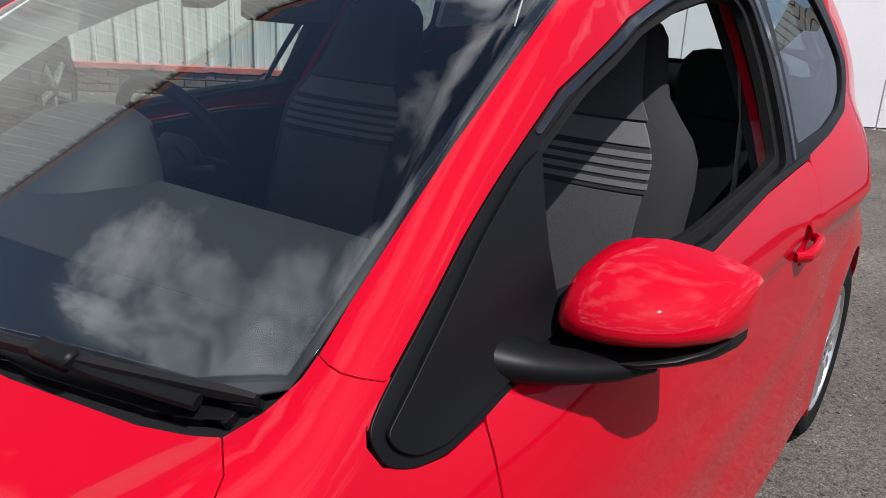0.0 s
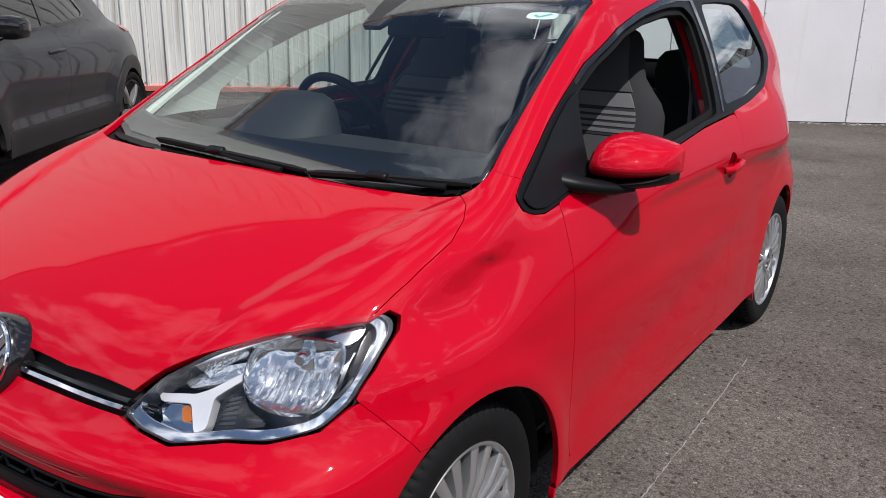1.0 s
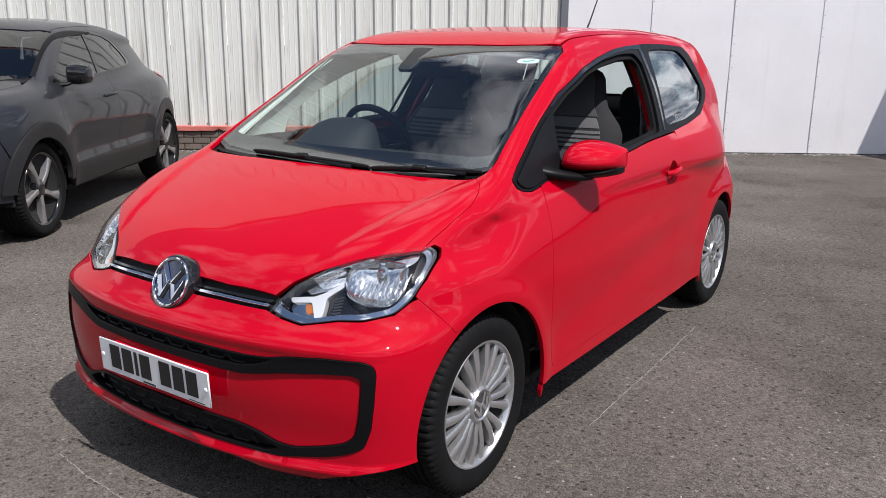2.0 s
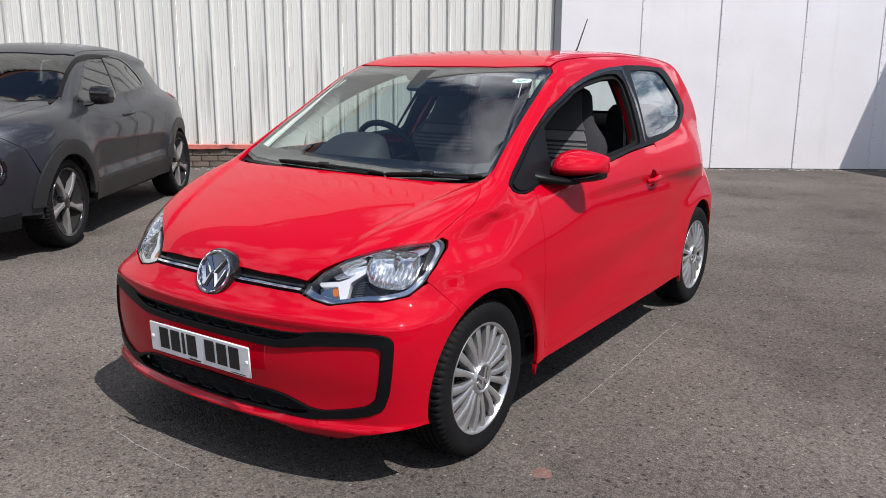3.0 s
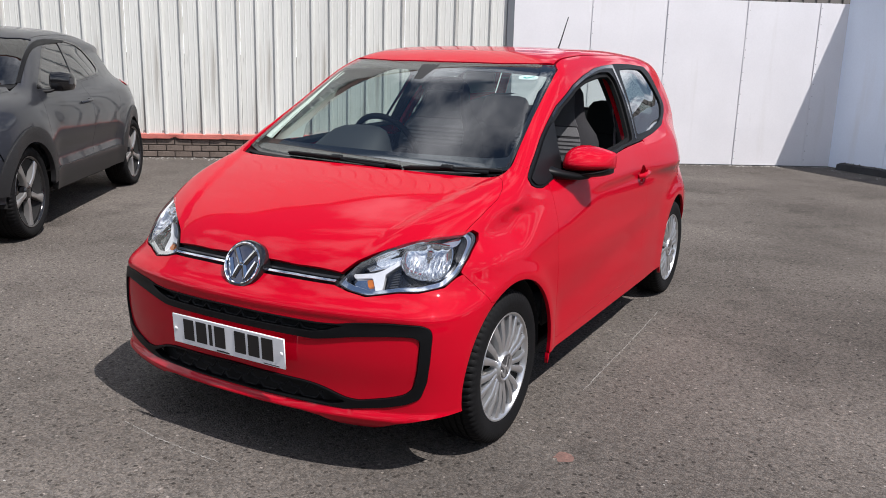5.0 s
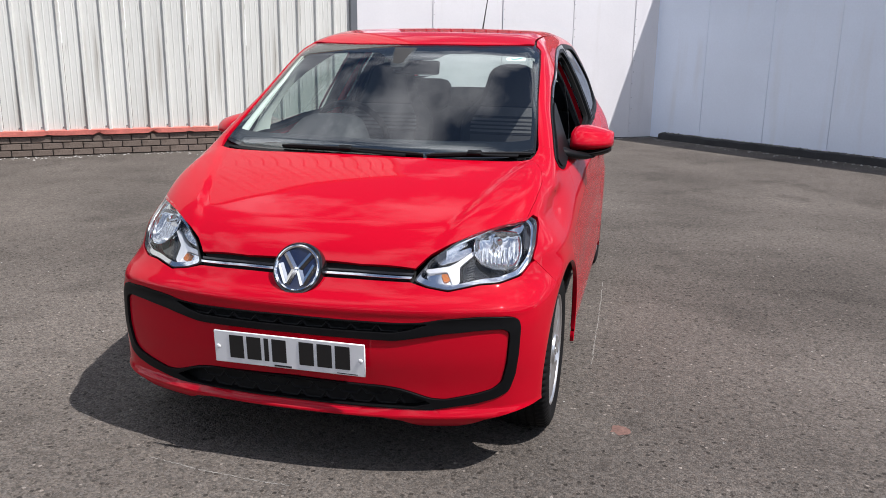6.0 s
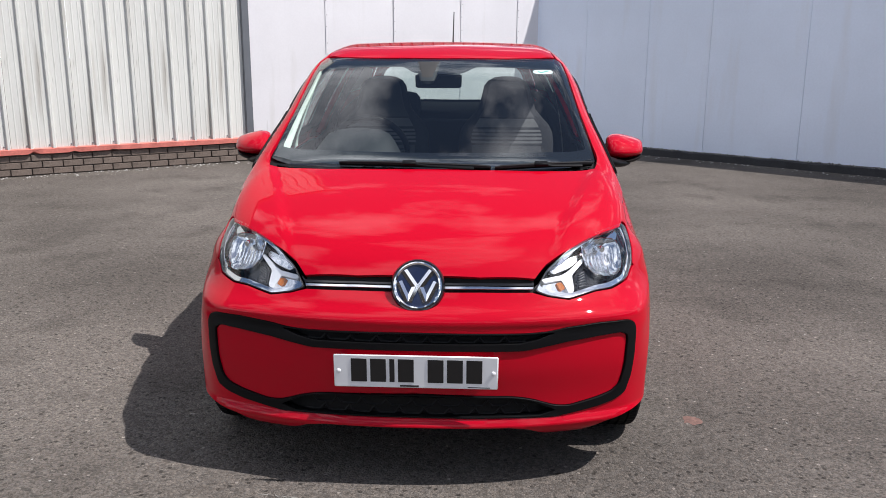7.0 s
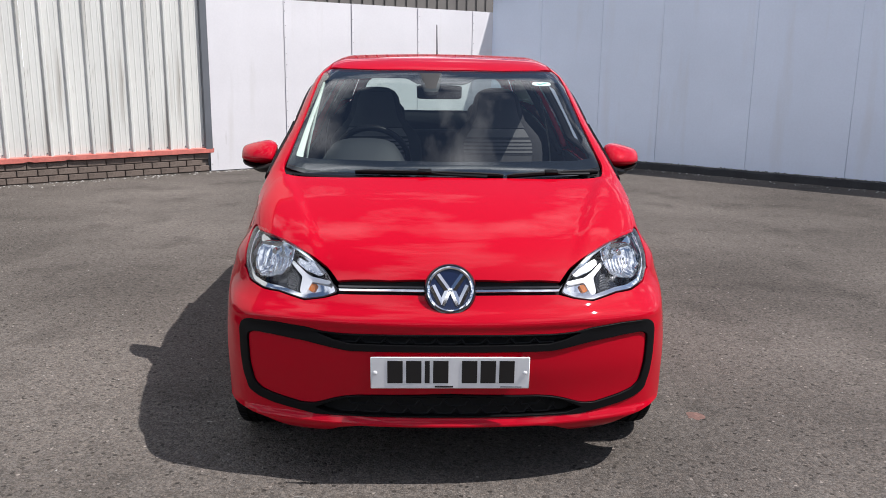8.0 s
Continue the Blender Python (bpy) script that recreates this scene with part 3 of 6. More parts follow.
# uneven red-painted ledge over the bricks
rng = random.Random(4)
v, f = [], []
k = 300
for i in range(k + 1):
    x = -19.0 + i * 19.0 / k
    d = rng.uniform(-0.002, 0.002)
    chip = rng.uniform(0.01, 0.028) if rng.random() < 0.10 else 0.0
    v += [(x, -0.055 + d + chip * 0.6, BASE - 0.045 + d + chip), (x, -0.058 + d, BASE + 0.012 + d * 0.5), (x, 0.02, BASE + 0.03), (x, 0.02, BASE - 0.045)]
for i in range(k):
    for j in range(4):
        f.append((i * 4 + j, (i + 1) * 4 + j, (i + 1) * 4 + (j + 1) % 4, i * 4 + (j + 1) % 4))
part("ledge", v, f, REDSTRIP, shed, "uneven red-painted ledge with chipped edge")
part("plinth_core", *box((19, 0.12, BASE), (-9.5, 0.065, BASE / 2), 0), MORTAR, shed)

# white sheet wall
BACKW = along((-2.93, 8.49), 33.0)
wall_back = new("wall_back")
wall_back.matrix_basis = BACKW
tagged(wall_back, "white-painted sheet wall with riveted vertical seams", "wall", kind="structure")
LENGTH_B, HIGH_B = 4.75, 2.28
rng = random.Random(8)
SEAMS = [0.02, 1.13, 2.18, 3.31, 4.345, LENGTH_B]
for a, b in zip(SEAMS, SEAMS[1:]):
    pts = []
    nx, nz = 10, 16
    for j in range(nz + 1):
        for i in range(nx + 1):
            u = i / nx
            pts.append((a + 0.003 + (b - a + 0.012) * u, -0.012 + 0.010 * u + 0.004 * noise.noise((a * 3 + u * 2.2, j * 0.24, 3.1)), 0.012 + (HIGH_B - 0.012 + rng.uniform(-0.002, 0.002)) * j / nz))
    fs = [(j * (nx + 1) + i, j * (nx + 1) + i + 1, (j + 1) * (nx + 1) + i + 1, (j + 1) * (nx + 1) + i) for j in range(nz) for i in range(nx)]
    n0 = len(pts)
    pts += [(x, y + 0.006, z) for x, y, z in pts]
    fs += [tuple(q + n0 for q in f4[::-1]) for f4 in fs]
    for i in range(nz):
        for c in (0, nx):
            p, q = i * (nx + 1) + c, (i + 1) * (nx + 1) + c
            fs.append((p, q, q + n0, p + n0))
    part("wall_sheet", pts, fs, WHITE, wall_back)
rivet0 = None
for x in SEAMS[:-1]:
    z = 0.1
    while z < HIGH_B:
        m = pose(x + rng.uniform(0.012, 0.032), -0.010, z)
        if rivet0 is None:
            rivet0 = part("rivet", *moved(lathe([(-0.007, 0.0), (-0.005, 0.006), (0, 0.009), (0.006, 0.009)], 8), pose(0, 0, 0, 0, 0, 90)), RIVET, wall_back)
            rivet0.matrix_basis = m
        else:
            share("rivet", rivet0, wall_back, m)
        z += rng.uniform(0.10, 0.22)
part("backing", *box((LENGTH_B, 0.06, HIGH_B - 0.02), (LENGTH_B / 2, 0.045, HIGH_B / 2 - 0.01), 0), CLAD_GREY, wall_back)

# tall shaded wall
corner = BACKW @ Vector((LENGTH_B, 0, 0))
SIDEW = along((corner.x, corner.y), -40.5)
wall_side = new("wall_side")
wall_side.matrix_basis = SIDEW
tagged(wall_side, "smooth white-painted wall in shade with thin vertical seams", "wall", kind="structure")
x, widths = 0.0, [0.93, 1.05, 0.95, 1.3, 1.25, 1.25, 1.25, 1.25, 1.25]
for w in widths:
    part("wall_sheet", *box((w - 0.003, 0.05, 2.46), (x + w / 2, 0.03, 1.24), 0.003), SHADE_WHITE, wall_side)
    x += w
part("backing", *box((x, 0.1, 2.38), (x / 2, 0.107, 1.2), 0), CLAD_GREY, wall_side)
v, f = [], []
rng = random.Random(3)
k = 60
for i in range(k + 1):
    xx = 0.25 + i * (x - 0.25) / k
    d = rng.uniform(-0.015, 0.015)
    v += [(xx, -0.10 + d, 0.0), (xx, -0.085 + d, 0.085 + d * 0.6), (xx, 0.0, 0.10 + d * 0.4), (xx, 0.0, 0.0)]
for i in range(k):
    for j in range(4):
        f.append((i * 4 + j, (i + 1) * 4 + j, (i + 1) * 4 + (j + 1) % 4, i * 4 + (j + 1) % 4))
kerb = part("kerb", v, f, KERB, None)
kerb.matrix_basis = SIDEW
tagged(kerb, "low black tarred kerb along the foot of the wall", "kerb", kind="structure")

# plain unseen walls on the open sides, added to darken low reflections in the paint
CLOSE = material("dull_brown_wall", (0.115, 0.095, 0.082), rough=0.9, grain=0.2, grain_scale=9, stain=0.3, stain_scale=0.7)
for k, (x0, y0, angle, length, high) in enumerate(((-16.0, -12.0, 0.0, 31.0, 3.0), (15.0, -12.0, 90.0, 17.0, 3.2))):
    closing = part("wall_close_%d" % (k + 1), *box((length, 0.3, high), (length / 2, -0.15 if k == 0 else 0.15, high / 2), 0.01), CLOSE, None)
    closing.matrix_basis = along((x0, y0), angle) if k == 0 else along((x0 + 0.3, y0), angle)
    tagged(closing, "plain dull brown wall out of view, added to darken reflections", "wall", kind="structure")

# ribbed facade beyond the wall
far = new("building_far")
far.matrix_basis = along((-3.5, 12.5), 33.0)
tagged(far, "brown-grey ribbed metal building beyond the white wall", "building", kind="structure")
prof = []
for i in range(60):
    prof += [(i * 0.25, 0), (i * 0.25 + 0.19, 0), (i * 0.25 + 0.2, -0.03), (i * 0.25 + 0.24, -0.03)]
n = len(prof)
part("facade", [(a, b, z) for z in (0, 3.9) for a, b in prof], [(i, i + 1, n + i + 1, n + i) for i in range(n - 1)], FAR_CLAD, far, smooth=False)
part("facade_core", *box((15, 0.3, 3.9), (7.5, 0.17, 1.95), 0), CLAD_GREY, far)

# crumbs by the walls, broken paint line on the ground
def crumbs(name, spots, label, mat, seed, size=(0.004, 0.012), flat=0.5):
    r = random.Random(seed)
    v, f = [], []
    for x, y in spots:
        s = r.uniform(*size)
        a = r.uniform(0, 6.3)
        n = len(v)
        for k in range(5):
            q = a + k * 1.2566
            v.append((x + math.cos(q) * s * r.uniform(0.6, 1.1), y + math.sin(q) * s * r.uniform(0.6, 1.1), 0.0005))
        v.append((x, y, s * flat))
        f += [(n + k, n + (k + 1) % 5, n + 5) for k in range(5)]
    ob = part(name, v, f, mat, None, smooth=False)
    return tagged(ob, label, "debris", kind="stuff")


rng = random.Random(11)
spots = []
for i in range(420):
    p = SHED @ Vector((-rng.uniform(0, 9), -abs(rng.gauss(0.10, 0.12)) - 0.03, 0))
    spots.append((p.x, p.y))
for i in range(260):
    p = BACKW @ Vector((rng.uniform(0, 5), -abs(rng.gauss(0.03, 0.06)) - 0.02, 0))
    spots.append((p.x, p.y))
for i in range(240):
    p = SIDEW @ Vector((rng.uniform(0.2, 9), -abs(rng.gauss(0.0, 0.14)) - 0.12, 0))
    spots.append((p.x, p.y))
top = [SIDEW @ Vector((rng.uniform(0.3, 9), -rng.uniform(0.0, 0.085), 0)) for i in range(700)]
crumbs("litter", [(p.x, p.y) for p in top], "dry leaves and grit lying along the kerb top", FLECK, 9, (0.004, 0.016), 0.7).location.z = 0.098
crumbs("litter", [(p.x + 0.01, p.y) for p in top[::2]], "dark leaf litter along the kerb top", KERB, 10, (0.006, 0.02), 1.0).location.z = 0.099
crumbs("gravel", spots, "pale crumbs of mortar and grit along the walls", FLECK, 5, (0.005, 0.02))
SCRATCH = material("pale_scratch", (0.21, 0.20, 0.185), rough=0.95, grain=0.3, grain_scale=60)


def scratch(pts, wide):
    """A thin pale scrape across the asphalt, uneven in width."""
    r = random.Random(3)
    v, f = [], []
    n = 60
    for i in range(n + 1):
        u = i / n * (len(pts) - 1)
        k = min(int(u), len(pts) - 2)
        a, c = Vector(pts[k]), Vector(pts[k + 1])
        p = a.lerp(c, u - k)
        d = (c - a).normalized()
        w = wide * r.uniform(0.3, 1.0)
        j = r.gauss(0, 0.0015)
        v += [(p.x - d.y * (w + j), p.y + d.x * (w + j), 0.0012), (p.x + d.y * (w - j), p.y - d.x * (w - j), 0.0012)]
    f = [(2 * i, 2 * i + 1, 2 * i + 3, 2 * i + 2) for i in range(n) if r.random() > 0.12]
    ob = part("scratch", v, f, SCRATCH, None, smooth=False)
    tagged(ob, "thin pale scrape across the worn asphalt", "scratch", kind="stuff")


scratch([(-0.51, -0.046), (-0.30, -0.078), (-0.099, -0.092), (0.028, -0.092)], 0.003)
scratch([(0.855, 2.567), (0.875, 1.946), (0.88, 1.6), (0.89, 1.223)], 0.003)
r2 = random.Random(8)
STAIN = material("rusty_stain", (0.15, 0.085, 0.07), rough=0.95, grain=0.35, grain_scale=90, stain=0.3, stain_scale=25)
ring = [(1.042 + 0.055 * math.cos(k * 0.42) * r2.uniform(0.55, 1.2), 0.60 + 0.042 * math.sin(k * 0.42) * r2.uniform(0.55, 1.2), 0.001) for k in range(15)]
ob = part("stain", ring + [(1.042, 0.60, 0.0016)], [(k, (k + 1) % 15, 15) for k in range(15)], STAIN, None, smooth=False)
tagged(ob, "small rusty red stain on the asphalt", "stain", kind="stuff")
spots = [(rng.uniform(-6, 7), rng.uniform(-2, 8.5)) for i in range(500)]
crumbs("grit", spots, "small pale stones scattered on the asphalt", FLECK, 7, (0.002, 0.006), 0.6)


# ---- red hatchback ----
car = new("car")
car.matrix_basis = pose(0, 0, 0, 0, 0, 0.15)
tagged(car, "bright red three-door hatchback with an open passenger window, parked", "car")
F = hull


def arc(hub, r, a0, a1, n=22):
    return [(hub + r * math.cos(radians(a0 + (a1 - a0) * i / n)), HUB_Z + r * math.sin(radians(a0 + (a1 - a0) * i / n))) for i in range(n + 1)]


def twice(name, outline, view_d, mat, label="", **kw):
    """The same panel on both sides of the car."""
    out = []
    for s in (1, -1):
        o = outline if s == 1 else mirror(outline)
        facing = Planar((view_d[0] * s, view_d[1], view_d[2])) if isinstance(view_d, tuple) else view_d
        k2 = dict(kw)
        if s == -1 and kw.get("holes"):
            k2["holes"] = [mirror(h) for h in kw["holes"]]
        out.append(panel(name, o, facing, mat, k2.pop("parent", car), F, label, **k2))
    return out


BONNET_SIDE = [(0.640, 0.787), (0.672, 0.762), (0.694, 0.722), (0.708, 0.66), (0.707, 0.60), (0.703, 0.53), (0.688, 0.425)]
LAMP_TOP = [(0.657, 0.386), (0.60, 0.333), (0.50, 0.252), (0.415, 0.19), (0.377, 0.15)]
panel("bonnet", lift("top", both([(0, 0.722), (0.2, 0.724), (0.40, 0.735), (0.56, 0.762)] + BONNET_SIDE + LAMP_TOP + [(0.2, 0.131), (0, 0.126)]), F), TOP, RED, car, F, "glossy red bonnet", cell=0.021)
# front wing
PILLAR_SEAM = [(0.726, 0.986), (0.70, 1.0), (0.658, 1.014)]
SEAM = [(0.352, 0.692), (0.388, 0.645), (0.43, 0.585)]
wing_line = np.concatenate([
    lift("top", BONNET_SIDE, F, closed=False),
    lift("front", [(0.704, 0.822), (0.718, 0.811), (0.727, 0.79), (0.7325, 0.74), (0.727, 0.70)], F, closed=False),
    lift("side", SEAM + arc(HUB_F, 0.335, 118, -14) + [(0.945, 0.245), (0.999, 0.2455), (1.027, 0.288), (1.013, 0.34), (1.003, 0.565), (1.005, 0.73), (1.012, 0.85), (1.018, 0.922), (0.955, 0.913), (0.915, 0.918), (0.880, 0.932), (0.870, 0.953), (0.876, 0.966)], F, closed=False),
    lift("front", PILLAR_SEAM, F, closed=False),
    lift("top", [(0.66, 0.86), (0.652, 0.82)], F, closed=False)])
twice("front_wing", wing_line, (-0.80, 0.28, -0.52), RED, "glossy red front wing", cell=0.024, gap=0.0013)
# body side: pillars, cant rail, quarter, sill
DOOR = [(1.022, 0.928), (1.072, 0.938), (1.25, 0.952), (1.62, 0.963), (1.94, 0.99), (2.258, 1.004), (2.268, 0.985), (2.268, 0.83), (2.252, 0.58), (2.215, 0.42), (2.14, 0.312), (1.03, 0.288), (1.016, 0.34), (1.006, 0.565), (1.008, 0.73), (1.015, 0.85)]
DLO_TOP = [(2.27, 1.012), (2.475, 1.03), (2.70, 1.06), (2.88, 1.12), (2.945, 1.165), (2.93, 1.23), (2.905, 1.345), (2.85, 1.38), (2.60, 1.392), (2.342, 1.393), (2.1, 1.382), (1.948, 1.369), (1.74, 1.335), (1.56, 1.296), (1.328, 1.213), (1.177, 1.136), (1.076, 1.084), (0.909, 0.988), (0.876, 0.966)]
side_line = np.concatenate([
    lift("front", [(0.648, 1.045), (0.616, 1.17), (0.588, 1.31), (0.572, 1.362)], F, closed=False),
    lift("top", [(0.545, 1.55), (0.536, 1.62), (0.532, 2.0), (0.522, 2.6), (0.50, 3.1), (0.485, 3.2)], F, closed=False),
    lift("back", [(0.50, 1.37), (0.615, 1.1), (0.665, 0.95), (0.69, 0.75), (0.67, 0.56)], F, closed=False),
    lift("side", [(3.47, 0.52), (3.42, 0.24)] + arc(HUB_R, 0.335, -8, 196) + [(2.68, 0.24), (1.0, 0.245), (1.03, 0.288), (2.14, 0.312), (2.215, 0.42), (2.252, 0.58), (2.268, 0.83), (2.268, 0.975)] + DLO_TOP, F, closed=False),
    lift("front", PILLAR_SEAM, F, closed=False)])
twice("body_side", side_line, (-0.84, 0.05, -0.54), RED, "glossy red body side with pillars and sill", cell=0.028)
# doors and their openings
GLASS_D = [(1.19, 0.976), (1.205, 1.05), (1.222, 1.10), (1.245, 1.152), (1.40, 1.225), (1.607, 1.292), (1.80, 1.327), (2.0, 1.348), (2.15, 1.350), (2.195, 1.31), (2.165, 1.2), (2.095, 1.022), (1.94, 1.006), (1.62, 0.984)]
GLASS_Q = [(2.19, 1.038), (2.335, 1.362), (2.55, 1.368), (2.75, 1.362), (2.805, 1.33), (2.845, 1.24), (2.875, 1.168), (2.79, 1.112), (2.66, 1.075), (2.46, 1.05)]
door_edge = lift("side", rounded(DOOR, 0.014), F)
scoop = lift("side", [(2.155 + 0.043 * math.cos(k * math.pi / 14), 0.846 + 0.045 * math.sin(k * math.pi / 14)) for k in range(28)], F, gap=0.02)
doors = twice("door", door_edge, (-1, 0, -0.12), RED, "glossy red passenger door", cell=0.028, gap=0.001, holes=[scoop])
sash_line = lift("side", rounded([(0.873, 0.953), (0.879, 0.932), (0.908, 0.918), (0.955, 0.914), (1.017, 0.924), (1.072, 0.935), (1.25, 0.952), (1.62, 0.965), (1.94, 0.995)] + DLO_TOP, 0.02, 4), F, gap=0.012)
opening, quarter = lift("side", rounded(GLASS_D, 0.03), F), lift("side", rounded(GLASS_Q, 0.04), F)
GLASS_L = GLASS_D[:8] + [(2.20, 1.352), (2.25, 1.31), (2.20, 1.02), (2.0, 1.010), (1.62, 0.984)]
GLASS_QL = [(2.32, 1.050), (2.40, 1.345)] + GLASS_Q[2:-1] + [(2.48, 1.06)]
panel("window_surround", sash_line, Planar((-1, 0, -0.5)), SATIN, car, F, "satin black window surround", holes=[opening, quarter], off=0.0035, thick=0.03, cell=0.03)
panel("window_surround", mirror(sash_line), Planar((1, 0, -0.5)), SATIN, car, F, "satin black window surround", holes=[mirror(lift("side", rounded(GLASS_L, 0.03), F)), mirror(lift("side", rounded(GLASS_QL, 0.04), F))], off=0.004, thick=0.03, cell=0.03)
strip_out = shrunk(rounded([(1.25, 1.170), (1.328, 1.210), (1.56, 1.293), (1.74, 1.332), (1.948, 1.366), (2.1, 1.379), (2.26, 1.386), (2.225, 1.2), (2.15, 1.02), (2.135, 1.02), (2.20, 1.2), (2.228, 1.368), (2.1, 1.367), (1.948, 1.354), (1.74, 1.321), (1.56, 1.283), (1.328, 1.201), (1.255, 1.165)], 0.004, 2), 0.0)
twice("frame_bead", lift("side", strip_out, F, gap=0.03), (-1, 0, -0.5), GLOSS, "gloss black frame bead", off=0.0065, thick=0.006, gap=0.0, cell=0.05)
seal_in = lift("side", shrunk(rounded(GLASS_D, 0.03), 0.012), F)
panel("window_seal", opening, Planar((-1, 0, -0.5)), RUBBER, car, F, "black rubber window seal", holes=[seal_in], off=-0.012, thick=0.02, gap=-0.004, cell=0.05)
twice("quarter_window", lift("side", rounded([(2.18, 1.03), (2.325, 1.37), (2.755, 1.37), (2.815, 1.335), (2.885, 1.166), (2.79, 1.105), (2.66, 1.068), (2.46, 1.043)], 0.04), F), (-1, 0, -0.5), TINTED, "tinted rear quarter window", off=-0.004, thick=0.004)
panel("door_window", mirror(lift("side", rounded([(1.18, 0.966), (1.235, 1.155), (1.40, 1.233), (1.607, 1.30), (1.80, 1.335), (2.0, 1.357), (2.21, 1.360), (2.262, 1.31), (2.21, 1.0)], 0.03), F)), Planar((1, 0, -0.5)), PANE, doors[1], F, "closed door window", off=-0.012, thick=0.004)
twice("mirror_sail", lift("side", rounded([(0.886, 0.956), (0.893, 0.940), (0.914, 0.927), (0.955, 0.923), (1.017, 0.933), (1.10, 0.948), (1.192, 0.965), (1.206, 1.05), (1.223, 1.10), (1.247, 1.152), (1.20, 1.134), (1.085, 1.074)], 0.01, 3), F, gap=0.015), (-1, 0, -0.5), SATIN, "black plastic mirror triangle", off=0.010, thick=0.01)
twice("belt_trim", lift("side", [(1.19, 0.951), (1.62, 0.967), (1.94, 0.996), (2.25, 1.008), (2.25, 1.02), (1.94, 1.011), (1.62, 0.984), (1.195, 0.970)], F), (-1, 0, -0.5), BLACK, "", off=0.008, thick=0.02)
# roof, screen, tailgate
panel("roof", lift("top", both([(0, 1.487), (0.30, 1.497), (0.47, 1.522), (0.535, 1.555), (0.528, 1.62), (0.528, 2.0), (0.518, 2.6), (0.496, 3.1), (0.482, 3.19), (0.3, 3.22), (0, 3.235)]), F), TOP, RED, car, F, "glossy red roof", cell=0.035)
screen_line = lift("front", both([(0, 0.970), (0.3, 0.973), (0.56, 0.982), (0.644, 1.0), (0.612, 1.17), (0.584, 1.31), (0.566, 1.368), (0.542, 1.384), (0.3, 1.391), (0, 1.393)]), F)
windscreen = panel("windscreen", screen_line, FRONT, SCREEN, car, F, "clear windscreen with dark edge band", off=-0.003, thick=0.005, cell=0.04)
panel("edge_band", screen_line, FRONT, GLOSS, windscreen, F, "black printed edge band", off=-0.009, thick=0.002, gap=-0.008,
      holes=[lift("front", rounded(both([(0, 1.012), (0.3, 1.014), (0.56, 1.018), (0.632, 1.028), (0.602, 1.19), (0.566, 1.348), (0.3, 1.362), (0.16, 1.362), (0.11, 1.335), (0, 1.33)]), 0.02), F)], cell=0.03)
tail_hole = lift("back", rounded(both([(0, 1.355), (0.40, 1.345), (0.46, 1.30), (0.545, 1.08), (0.5, 1.055), (0, 1.05)]), 0.03), F)
tailgate = panel("tailgate", lift("back", both([(0, 1.425), (0.40, 1.415), (0.49, 1.38), (0.61, 1.1), (0.66, 0.95), (0.685, 0.75), (0.665, 0.56), (0, 0.54)]), F), BACK, RED, car, F, "red tailgate", holes=[tail_hole], cell=0.045)
panel("rear_window", tail_hole, BACK, PANE, tailgate, F, "clear rear window", off=-0.004, thick=0.004, gap=-0.012, cell=0.06)
panel("rear_bumper", lift("back", both([(0, 0.535), (0.665, 0.555), (0.69, 0.60), (0.70, 0.28), (0, 0.24)]), F), BACK, RED, car, F, cell=0.05)

# front bumper with black bracket, grilles
half = np.concatenate([
    lift("front", [(0, 0.655), (0.2, 0.655), (0.368, 0.652), (0.42, 0.638), (0.488, 0.627), (0.58, 0.642), (0.64, 0.643), (0.70, 0.656), (0.722, 0.684)], F, closed=False),
    lift("side", SEAM + arc(HUB_F, 0.335, 118, 189, 14), F, closed=False),
    lift("front", [(0.76, 0.233), (0.70, 0.228), (0.62, 0.211), (0.53, 0.176), (0.475, 0.167), (0.42, 0.180), (0.365, 0.208), (0.30, 0.218), (0, 0.220)], F, closed=False)])
bumper_line = np.concatenate([half, mirror(half)[::-1][1:-1]])
FRAME_OUT = [(0, 0.540), (0.353, 0.536), (0.42, 0.539), (0.482, 0.550), (0.588, 0.558), (0.684, 0.555), (0.710, 0.543), (0.718, 0.52), (0.715, 0.43), (0.707, 0.36), (0.689, 0.302), (0.65, 0.281), (0.595, 0.267), (0.498, 0.253), (0.453, 0.246), (0.323, 0.248), (0, 0.251)]
FRAME_IN = [(0, 0.482), (0.339, 0.479), (0.385, 0.486), (0.482, 0.503), (0.588, 0.513), (0.664, 0.516), (0.683, 0.507), (0.687, 0.493), (0.682, 0.402), (0.668, 0.337), (0.642, 0.313), (0.592, 0.299), (0.496, 0.281), (0.45, 0.285), (0.383, 0.308), (0.347, 0.317), (0.301, 0.323), (0, 0.333)]
frame_out = lift("front", rounded(both(FRAME_OUT), 0.012, 3), F)
frame_in = lift("front", rounded(both(FRAME_IN), 0.015, 3), F)
UPPER = both([(0, 0.535), (0.33, 0.531), (0.44, 0.535), (0.385, 0.515), (0.33, 0.504), (0, 0.505)])
LOWER = both([(0, 0.328), (0.30, 0.318), (0.345, 0.311), (0.383, 0.301), (0.45, 0.270), (0.40, 0.255), (0.323, 0.255), (0, 0.258)])
upper, lower = lift("front", UPPER, F), lift("front", LOWER, F)
bumper = panel("front_bumper", bumper_line, Round(), RED, car, F, "red front bumper with a black bracket trim", holes=[frame_out], cell=0.014, gap=0.0013)
panel("bracket_trim", frame_out, Round(), SATIN, bumper, F, "satin black bracket round the bumper", holes=[frame_in, upper, lower], off=0.004, thick=0.03, cell=0.02)
panel("bumper_insert", frame_in, Round(), RED, bumper, F, "red bumper insert behind the number plate", off=-0.004, cell=0.024)
